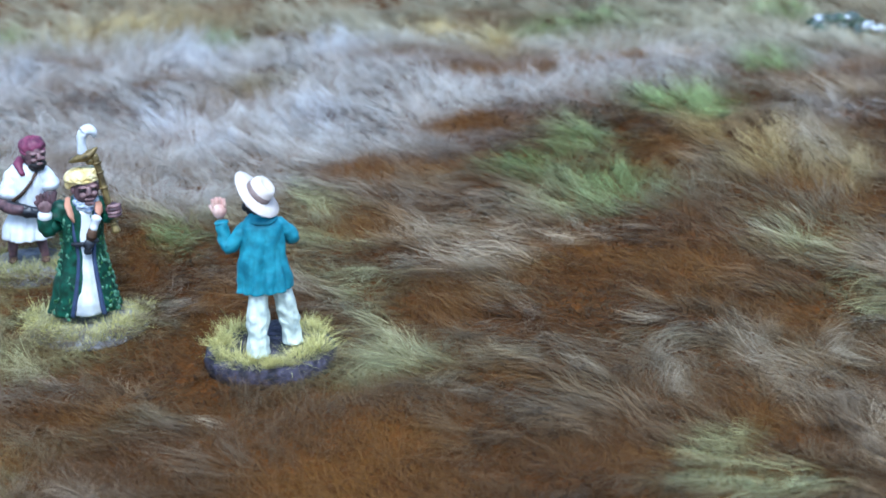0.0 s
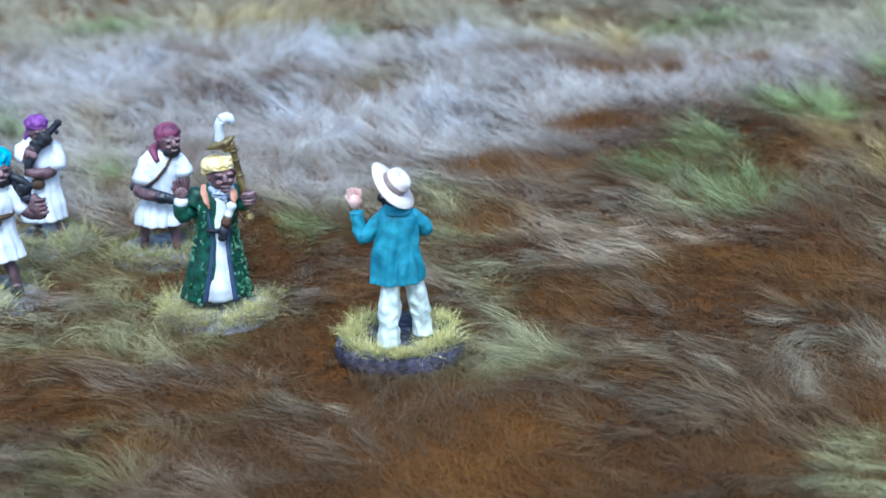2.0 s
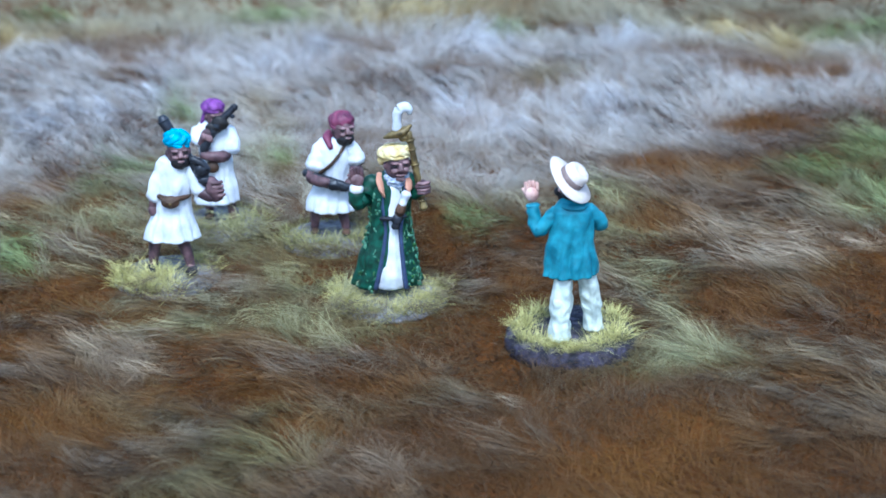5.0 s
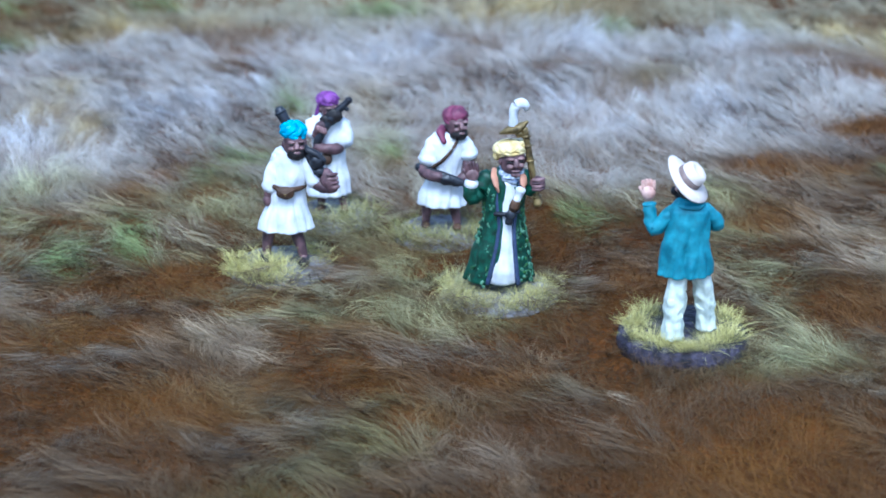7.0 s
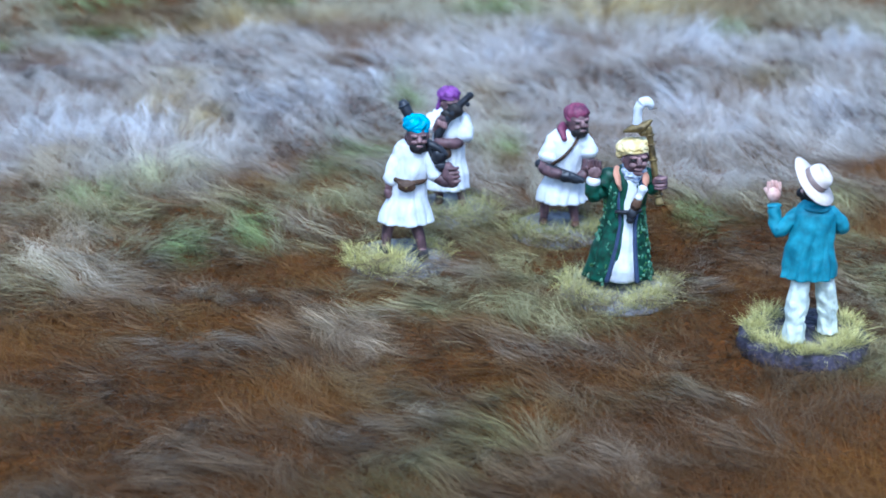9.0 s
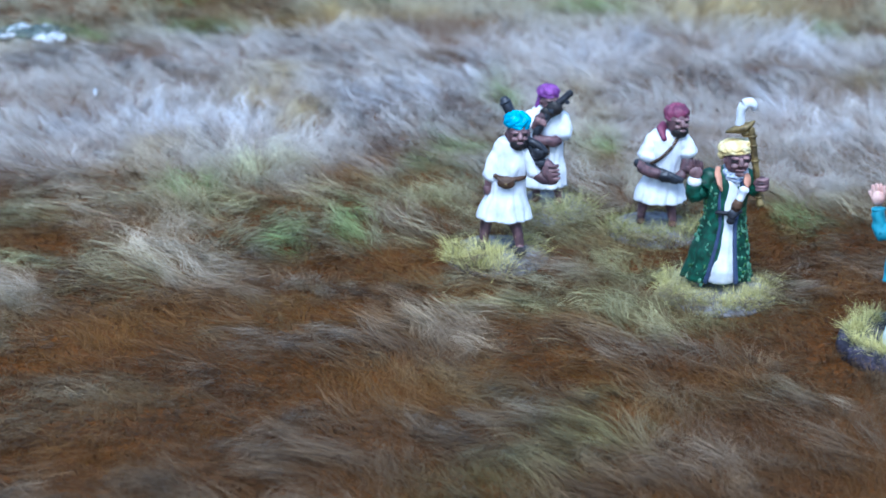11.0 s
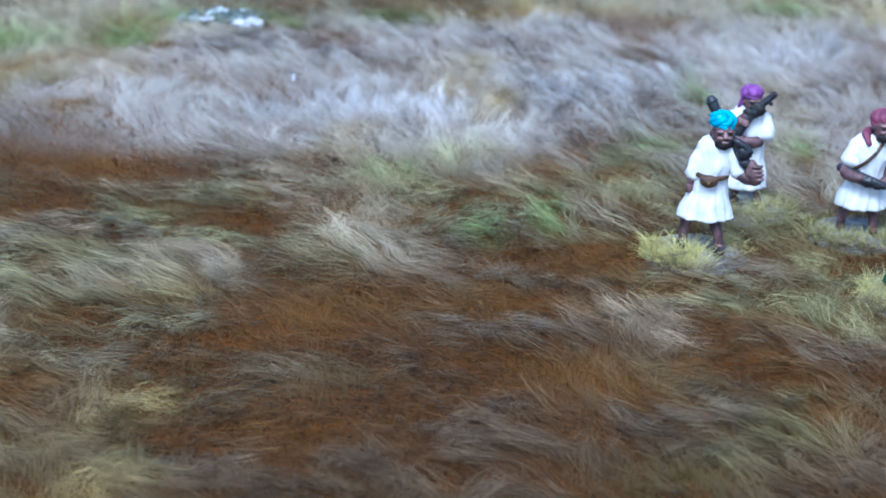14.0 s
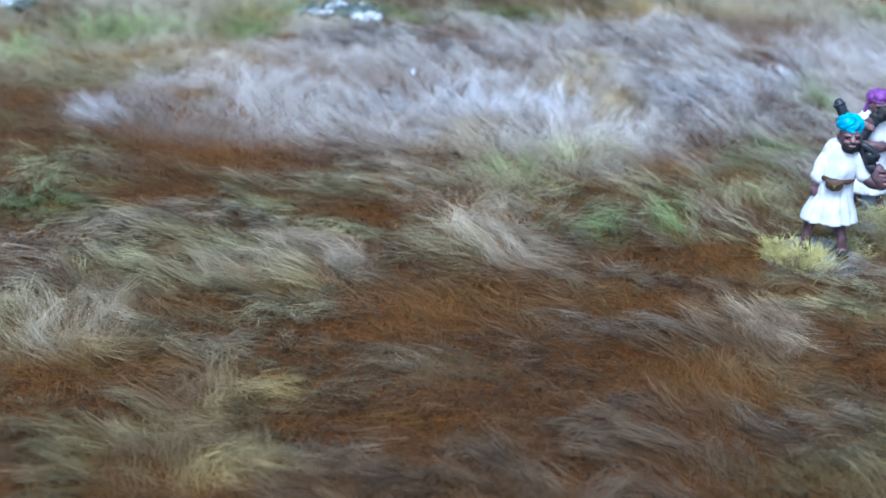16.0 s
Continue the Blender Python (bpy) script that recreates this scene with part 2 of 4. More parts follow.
WEST_OLIVE = [(-287, 422, 10, 5), (-293, 388, 11, 4), (-346, 387, 11, 5), (-247, 423, 8, 11), (-279, 436, 10, 8), (-311, 391, 13, 10),
    (-303, 415, 11, 9), (-306, 364, 7, 8), (-265, 429, 11, 12), (-365, 383, 9, 11), (-392, 431, 8, 6), (-364, 399, 8, 6), (-274, 352, 6, 3),
    (-241, 426, 9, 9)]
WEST_SAGE = [(-264, 307, 11, 7), (-251, 304, 11, 5), (-405, 436, 21, 14), (-385, 406, 14, 7), (-383, 454, 11, 7), (-277, 298, 11, 8), (-274,
    288, 8, 7), (-268, 279, 6, 5)]
WEST_OCHRE = [(-392, 501, 7, 4), (-304, 569, 19, 5), (-262, 320, 6, 4), (-258, 329, 8, 3), (-251, 296, 13, 4), (-281, 368, 8, 7), (-276,
    490, 7, 9), (-295, 451, 10, 9), (-297, 517, 9, 7), (-402, 455, 23, 8), (-364, 437, 7, 6), (-296, 316, 11, 6)]
WEST_BARE = [(-431, 457, 18, 4), (-397, 466, 24, 4), (-376, 488, 9, 3), (-393, 415, 8, 4), (-331, 413, 19, 9), (-331, 387, 7, 5), (-255,
    371, 14, 10), (-247, 384, 10, 7), (-287, 406, 15, 4), (-221, 395, 12, 6), (-247, 453, 7, 5), (-238, 329, 11, 6), (-229, 329, 8, 6),
    (-296, 308, 8, 7), (-283, 319, 8, 5), (-366, 438, 7, 5), (-193, 367, 8, 5), (-261, 355, 8, 6), (-390, 422, 11, 5), (-266, 340, 6, 3),
    (-218, 416, 8, 6), (-254, 318, 3, 3), (-293, 345, 13, 3)]
WEST_WHEAT = [(-263, 402, 13, 10), (-254, 401, 5, 10), (-276, 378, 5, 7), (-305, 327, 10, 9), (-305, 317, 6, 8), (-287, 416, 6, 5), (-269,
    416, 11, 6)]
WEST_TAN = [(-269, 364, 6, 3), (-275, 434, 10, 4), (-253, 440, 10, 4), (-288, 380, 13, 6), (-295, 425, 11, 7), (-268, 415, 12, 6), (-372,
    467, 16, 10), (-297, 438, 15, 9), (-334, 356, 10, 5), (-316, 380, 5, 7), (-286, 415, 7, 5), (-290, 362, 14, 5)]
WEST_GREY = [(-325, 371, 14, 5), (-244, 402, 9, 5), (-275, 337, 17, 6), (-233, 359, 16, 9), (-222, 377, 10, 7), (-215, 336, 14, 8), (-250,
    340, 10, 6), (-235, 398, 8, 5), (-323, 351, 11, 6), (-238, 313, 9, 7), (-193, 333, 17, 7), (-250, 348, 9, 5)]
WEST_PALE = [(-341, 452, 16, 17), (-319, 444, 17, 10), (-285, 453, 15, 8), (-338, 489, 19, 14), (-264, 467, 15, 8)]
WEST_FROST = [(-308, 474, 14, 14), (-298, 471, 8, 8), (-376, 419, 6, 8), (-259, 507, 10, 11), (-322, 458, 8, 7)]
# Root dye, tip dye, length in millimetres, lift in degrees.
# Far, pale and frost tips hold some light sheen in their dye.
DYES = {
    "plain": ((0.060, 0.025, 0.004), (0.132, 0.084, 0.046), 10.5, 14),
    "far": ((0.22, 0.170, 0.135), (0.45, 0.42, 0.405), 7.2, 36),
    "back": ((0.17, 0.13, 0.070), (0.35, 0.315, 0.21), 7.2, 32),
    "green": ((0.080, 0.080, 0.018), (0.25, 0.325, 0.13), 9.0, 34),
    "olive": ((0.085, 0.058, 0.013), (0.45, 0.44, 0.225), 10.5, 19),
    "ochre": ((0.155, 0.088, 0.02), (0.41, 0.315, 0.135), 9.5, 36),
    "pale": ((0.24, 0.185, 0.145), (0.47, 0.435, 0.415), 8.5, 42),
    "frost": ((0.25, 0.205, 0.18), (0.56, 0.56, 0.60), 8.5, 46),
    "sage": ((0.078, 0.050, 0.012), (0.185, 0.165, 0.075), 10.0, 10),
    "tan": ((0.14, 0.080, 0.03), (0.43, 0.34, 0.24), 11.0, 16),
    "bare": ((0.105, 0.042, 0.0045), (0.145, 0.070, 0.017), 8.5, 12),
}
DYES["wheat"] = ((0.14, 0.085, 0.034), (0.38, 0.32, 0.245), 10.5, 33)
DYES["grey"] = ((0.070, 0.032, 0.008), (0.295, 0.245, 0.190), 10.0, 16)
ORDER = ("olive", "sage", "ochre", "pale", "grey", "frost", "tan", "bare", "wheat", "green")
PATCHES = {"olive": EAST_OLIVE + MIDDLE_OLIVE + WEST_OLIVE, "sage": EAST_SAGE + MIDDLE_SAGE + WEST_SAGE, "ochre": EAST_OCHRE + MIDDLE_OCHRE
           + WEST_OCHRE, "pale": EAST_PALE + MIDDLE_PALE + WEST_PALE, "grey": EAST_GREY + MIDDLE_GREY + WEST_GREY, "frost": EAST_FROST +
           MIDDLE_FROST + WEST_FROST, "tan": EAST_TAN + MIDDLE_TAN + WEST_TAN, "bare": EAST_BARE + MIDDLE_BARE + WEST_BARE, "wheat":
           EAST_WHEAT + MIDDLE_WHEAT + WEST_WHEAT, "green": EAST_GREEN + MIDDLE_GREEN + WEST_GREEN}
STRENGTH = {"pale": 0.8, "tan": 0.68, "frost": 0.7, "grey": 0.65, "bare": 0.9, "olive": 0.8, "ochre": 0.75, "sage": 0.65, "wheat": 0.8}
RAGGED = {"bare": 0.6, "frost": 1.1, "tan": 1.0, "wheat": 0.9, "olive": 0.7}
# Where the frosted far pile begins, its tips paled partly for sheen, and where its yellowed back begins: bearing in
# degrees, distance in metres.
FAR_EDGE = ((0, 3.6, 7.8, 10.8, 13.7, 15.8, 19, 23, 28, 33, 38, 41, 44), (0.59, 0.585, 0.57, 0.55, 0.53, 0.522, 0.518, 0.515, 0.525, 0.527, 0.542, 0.565, 0.595))
BACK_EDGE = ((0, 5, 13, 20, 31, 36, 40, 43), (0.60, 0.61, 0.62, 0.64, 0.635, 0.625, 0.60, 0.56))


def dyeing(x, y):
    """How much of each dye lies at each place; the patches have ragged edges."""
    wx = x + 0.0045 * grain(x, y, 0.014, 21, 3)
    wy = y + 0.0060 * grain(x, y, 0.014, 22, 3)
    bearing, reach = np.degrees(np.arctan2(-wx, wy)), np.hypot(wx, wy)
    far = np.clip((reach - np.interp(bearing, *FAR_EDGE)) / 0.042 + 0.62, 0, 1)
    back = np.clip((reach - np.interp(bearing, *BACK_EDGE)) / 0.03 + 0.4, 0, 0.85)
    # Brown dye broken into the far pile paints the shade of hollows.
    hollow_shade = far * np.clip(grain(x * 0.5, y, 0.013, 77, 3) * 2.2 - 0.25, 0, 0.6)
    broken = 0.75 * grain(x * 0.6, y, 0.0085, 81, 2) + 0.75 * grain(x * 0.5 + y * 0.3, y, 0.0036, 82, 2)
    out = {"plain": 1 - far + hollow_shade * 0.6, "far": (far - hollow_shade) * (1 - back), "back": (far - hollow_shade) * back, "bare": hollow_shade * 0.4}
    for k in ORDER:
        m = np.zeros_like(x)
        for px, py, a, b in PATCHES[k]:
            q = math.hypot(px, py)
            c, s = py / q, -px / q
            dx, dy = wx - px / 1000, wy - py / 1000
            m = np.maximum(m, np.exp(-((((dx * c + dy * s) / a) ** 2 + ((dy * c - dx * s) / b) ** 2) * 0.9e6) ** 1.25))
        if k == "olive":
            # Olive locks round the figurines, spread further to paint in a veil of glare.
            band = np.clip(1 - np.abs(reach - 0.470) / 0.07, 0, 1) * np.clip((-0.08 - wx) / 0.06, 0.35, 1)
            m = np.maximum(m, np.clip(grain(x * 0.6, y, 0.016, 61, 3) * 2.0 + 0.42, 0, 0.85) * band)
        if k == "grey":
            band = np.clip(1 - np.abs(reach - 0.485) / 0.075, 0, 1)
            # Grey thins at near reach, putting the dimmer near light into the dye.
            m = np.maximum(m, np.clip(grain(x * 0.5, y, 0.011, 63, 3) * 2.2 + 0.3, 0, 0.9) * band) * np.clip((reach - 0.365) / 0.09, 0.25, 1)
        m = np.clip(m * STRENGTH.get(k, 0.88) * (1 + RAGGED.get(k, 0.9) * broken), 0, 0.93)
        for j in out:
            out[j] = out[j] * (1 - m)
        out[k] = out.get(k, 0) + m
    return out


CELL = 0.00125
MX, MY = np.meshgrid(np.arange(-0.58, 0.14, CELL), np.arange(0.20, 0.76, CELL))
CHART = dyeing(MX, MY)


def mixture(x, y):
    """The dyes at any place, read between the cells of the chart."""
    u = np.clip((x + 0.58) / CELL, 0, MX.shape[1] - 1.01)
    v = np.clip((y - 0.20) / CELL, 0, MX.shape[0] - 1.01)
    i, j = u.astype(int), v.astype(int)
    u, v = u - i, v - j
    return {k: (q[j, i] * (1 - u) + q[j, i + 1] * u) * (1 - v) + (q[j + 1, i] * (1 - u) + q[j + 1, i + 1] * u) * v for k, q in CHART.items()}


def hide(x, y, extra):
    keep = np.ones(len(x), bool)
    for bx, by, br, seat in BASES.values():
        keep &= np.hypot(x - bx / 1000, y - by / 1000) > br / 1000 + extra * (1 if seat > -2 else -3)
    return keep


def scatter(count, seed, zone):
    """Random roots in a zone: a ring of the mat between two distances, or (None) all that lies round it."""
    r = np.random.default_rng(seed)
    if zone:
        ang, rad = np.radians(r.uniform(-6, 47, count)), np.sqrt(r.uniform(zone[0] ** 2, zone[1] ** 2, count))
        x, y = -rad * np.sin(ang), rad * np.cos(ang)
    else:
        x, y = r.uniform(-1.0, 0.6, count), r.uniform(-0.2, 1.2, count)
        a, q = np.degrees(np.arctan2(-x, y)), np.hypot(x, y)
        keep = ~((a > -6) & (a < 47) & (q > 0.29) & (q < 0.70))
        x, y = x[keep], y[keep]
    ok = hide(x, y, 0.0004)
    return r, x[ok], y[ok]


def blend(w, k):
    return sum(w[name][:, None] * np.array(row[k])[None] for name, row in DYES.items())


def lie(x, y, w):
    """The way the pile is combed, in radians: across the view, wandering in swirls; it leans back at the far side."""
    a = math.pi + np.arctan2(-x, y) + 0.1 + 1.3 * grain(x, y, 0.05, 51, 2) + 1.9 * grain(x, y, 0.015, 52, 2)
    a = a - (0.75 * w["pale"] + 0.9 * w["frost"] + w["far"] * 0.7 + w["back"] * 0.4 + w["green"] * 0.7 + w["tan"] * 0.2 + w["wheat"] * 1.1 + w["ochre"] * 0.7) * 1.3
    for bx, by, br, seat in BASES.values():
        dx, dy = x - bx / 1000, y - by / 1000
        near = np.clip(1 - (np.hypot(dx, dy) - br / 1000) / 0.007, 0, 1)
        round_ = np.arctan2(dy, dx) + np.where(dx > 0, -1, 1) * radians(100 if seat > -2.4 else 118)
        turn = np.arctan2(np.sin(round_ - a), np.cos(round_ - a))
        a = a + turn * near
    return a


def support(x, y):
    """What a strand comes to lie on: the ground, or the top of a sunk base."""
    z = relief(x, y)
    for bx, by, br, seat in BASES.values():
        if seat < -2.4:
            inside = np.hypot(x - bx / 1000, y - by / 1000) < br / 1000 + 0.0006
            z = np.where(inside, seat / 1000 + 0.0014, z)
    return z


def strand_mesh(name, V, C, corners, starts):
    n, k = V.shape[:2]
    m = len(corners)
    me = bpy.data.meshes.new(name)
    me.vertices.add(n * k)
    me.loops.add(n * m)
    me.polygons.add(n * len(starts))
    me.vertices.foreach_set("co", V.astype(np.float32).ravel())
    me.loops.foreach_set("vertex_index", ((np.arange(n) * k)[:, None] + np.array(corners)[None]).astype(np.int32).ravel())
    me.polygons.foreach_set("loop_start", ((np.arange(n) * m)[:, None] + np.array(starts)[None]).astype(np.int32).ravel())
    me.polygons.foreach_set("use_smooth", np.ones(n * len(starts), bool))
    me.update(calc_edges=True)
    dye = me.color_attributes.new("dye", "FLOAT_COLOR", "POINT")
    dye.data.foreach_set("color", np.concatenate([C, np.ones((n, k, 1))], 2).astype(np.float32).ravel())
    me.materials.append(FUR)
    return new(name, me)


def undercoat(name, count, seed):
    """Dense short fuzz of the pile's own brown."""
    r, x, y = scatter(count, seed, (0.29, 0.66))
    n, w = len(x), mixture(x, y)
    a = lie(x, y, w) + r.normal(0, 1.3, n)
    up = np.radians(np.clip(r.normal(26, 14, n), 4, 70))
    ln = r.uniform(0.0016, 0.0048, n)
    z = relief(x, y)
    root = np.stack([x, y, z], 1)
    way = np.stack([np.cos(a) * np.cos(up), np.sin(a) * np.cos(up), np.sin(up)], 1)
    side = np.stack([-np.sin(a), np.cos(a), np.zeros(n)], 1) * 0.000075
    V = np.stack([root - side, root + side, root + way * ln[:, None]], 1)
    dark = blend(w, 0) * (1 + 0.3 * grain(x, y, 0.02, 36, 3))[:, None]
    soft = np.clip(0.06 + 0.5 * (w["far"] + w["back"] + w["pale"] + w["frost"]) + 0.25 * (w["green"] + w["ochre"] + w["tan"] + w["wheat"] + w["olive"]), 0, 0.6)[:, None]
    dark = dark * (1 - 0.6 * soft) + blend(w, 1) * 0.6 * soft
    light = (dark * 1.15 * (1 - soft) + blend(w, 1) * soft) * r.uniform(0.8, 1.25, n)[:, None]
    C = np.stack([dark, dark, light], 1)
    return strand_mesh(name, V, C, (0, 1, 2), (0,))


def fur(name, count, seed, zone, width, K):
    """Long guard hair: strands gathered in loose wavy locks over the undercoat, with frosted tips whose paleness is
    partly light sheen put into the dye.
    """
    r, x, y = scatter(count, seed, zone)
    w = mixture(x, y)
    # Fine bands without frost also stand in for shadowed cracks between locks.
    frost = np.clip(0.40 + 1.5 * grain(x * 0.5, y, 0.020, 33, 3) + 1.7 * grain(x * 0.45, y, 0.0075, 34, 2), 0, 1)
    frost = np.clip(frost * (w["plain"] + w["olive"] + w["far"] + w["back"]) + 0.68 * (w["far"] + w["back"]) + 0.7 * w["olive"] + w["pale"] + w["frost"] + w["tan"] + w["wheat"] + 0.95 * w["grey"] + w["green"] + 0.8 * w["sage"] + w["ochre"] + 0.10 * w["bare"], 0, 1)
    ok = r.uniform(0, 1, len(x)) < 0.15 + 0.85 * frost
    x, y, frost = x[ok], y[ok], frost[ok]
    w = {k: q[ok] for k, q in w.items()}
    n = len(x)
    # locks
    cell = 0.0037 if zone else 0.012
    ix, iy = np.floor(x / cell), np.floor(y / cell)
    best, cx, cy, cid = np.full(n, 9.0), x.copy(), y.copy(), np.zeros(n, np.int64)
    for di in (-1, 0, 1):
        for dj in (-1, 0, 1):
            jx, jy = ix + di, iy + dj
            px, py = (jx + lattice(jx, jy, 5)) * cell, (jy + lattice(jx, jy, 6)) * cell
            d = np.hypot(x - px, y - py) + r.normal(0, cell * 0.16, n)
            m = d < best
            best, cx, cy = np.where(m, d, best), np.where(m, px, cx), np.where(m, py, cy)
            cid = np.where(m, (jx * 7919 + jy * 104729).astype(np.int64), cid)
    h = [lattice(cid, cid * 0 + 3, 40 + k) for k in range(6)]
    length = sum(w[k] * row[2] for k, row in DYES.items()) / 1000
    lift = sum(w[k] * row[3] for k, row in DYES.items())
    brown = np.clip(1 - frost * 1.25 + (h[4] - 0.5) * 0.4, 0, 0.9)
    head = lie(cx, cy, w) + (h[1] - 0.5) * 1.3 + r.normal(0, 0.15, n)
    lift = np.radians(np.clip(lift * (0.3 + 1.4 * h[2]) + 16 * grain(cx, cy, 0.025, 53, 2) + r.normal(0, 5, n), 3, 80))
    length *= (0.7 + 0.6 * h[3]) * r.uniform(0.45, 1.35, n) * (1 - 0.3 * brown)
    droop = np.clip(1.2 - lift * 0.25 + r.normal(0, 0.2, n), 0.5, 1.7)
    curl = 2.4 * grain(cx, cy, 0.018, 54, 2) + (h[5] - 0.5) * 2.4 + r.normal(0, 0.15, n)
    wave = r.normal(0, 0.2, n) + (h[2] - 0.5) * 3.4
    pts = np.zeros((n, K, 3))
    base_z = relief(x, y)
    px, py, pz = np.zeros(n), np.zeros(n), base_z.copy()
    for k in range(K):
        s = k / (K - 1)
        draw = 1 - 0.72 * s ** 1.4
        pts[:, k] = np.stack([cx + (x - cx) * draw + px, cy + (y - cy) * draw + py, pz], 1)
        e, a = lift * (1 - droop * (s + 0.12)) + 0.12, head + curl * s + wave * math.sin(7.0 * s)
        st = length / (K - 1)
        px, py, pz = px + st * np.cos(e) * np.cos(a), py + st * np.cos(e) * np.sin(a), pz + st * np.sin(e)
    lie_z = np.stack([support(pts[:, k, 0], pts[:, k, 1]) for k in range(K)], 1)
    pts[:, :, 2] = np.maximum(pts[:, :, 2] + (lie_z - base_z[:, None]) * 0.8, lie_z + np.linspace(0, 1.6, K) * (1.6 - np.linspace(0, 1, K)) * 0.0009)
    # dye, taken where the upper half of the strand comes to lie
    k = 2 * K // 3
    w = mixture(pts[:, k, 0], pts[:, k, 1])
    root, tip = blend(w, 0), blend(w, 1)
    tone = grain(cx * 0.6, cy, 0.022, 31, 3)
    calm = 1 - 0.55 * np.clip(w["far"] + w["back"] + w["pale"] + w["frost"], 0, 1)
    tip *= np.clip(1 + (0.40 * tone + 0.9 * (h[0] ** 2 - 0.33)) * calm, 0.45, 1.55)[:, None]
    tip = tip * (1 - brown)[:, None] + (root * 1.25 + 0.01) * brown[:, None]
    # ribbons that taper to the tip
    along = pts[:, -1] - pts[:, 0]
    along /= np.linalg.norm(along, axis=1)[:, None] + 1e-9
    side = np.cross(along, np.array([0, 0, 1.0]))
    side /= np.linalg.norm(side, axis=1)[:, None] + 1e-9
    roll = r.normal(0, 0.6, n)[:, None]
    side = side * np.cos(roll) + np.cross(along, side) * np.sin(roll)
    wid = (width * r.uniform(0.6, 1.3, n))[:, None]
    V = np.zeros((n, 2 * K - 1, 3))
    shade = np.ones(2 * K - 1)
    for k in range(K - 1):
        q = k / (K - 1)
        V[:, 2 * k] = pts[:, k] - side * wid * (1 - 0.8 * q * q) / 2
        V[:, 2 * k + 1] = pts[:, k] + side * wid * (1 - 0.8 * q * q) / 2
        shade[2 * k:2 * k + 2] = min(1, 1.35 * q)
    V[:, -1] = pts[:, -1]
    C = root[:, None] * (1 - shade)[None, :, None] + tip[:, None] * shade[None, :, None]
    corners, starts = [], []
    for k in range(K - 2):
        starts.append(len(corners))
        corners += [2 * k, 2 * k + 1, 2 * k + 3, 2 * k + 2]
    starts.append(len(corners))
    corners += [2 * K - 4, 2 * K - 3, 2 * K - 2]
    return strand_mesh(name, V, C, corners, starts)


tagged(undercoat("fur_undercoat", 520000, 10), "dense short orange-brown undercoat of the fur mat", "fur", kind="stuff")
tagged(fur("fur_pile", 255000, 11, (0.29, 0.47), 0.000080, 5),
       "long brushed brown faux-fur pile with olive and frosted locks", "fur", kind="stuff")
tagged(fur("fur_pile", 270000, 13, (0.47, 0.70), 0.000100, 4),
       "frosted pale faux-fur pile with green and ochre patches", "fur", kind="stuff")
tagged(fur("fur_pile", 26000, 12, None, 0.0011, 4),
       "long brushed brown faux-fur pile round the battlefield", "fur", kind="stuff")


# ---- shaping helpers: millimetres, u to the figurine's side, v to its open side, z up ----
def spot(u, v, z):
    return Vector((u, -v, z))


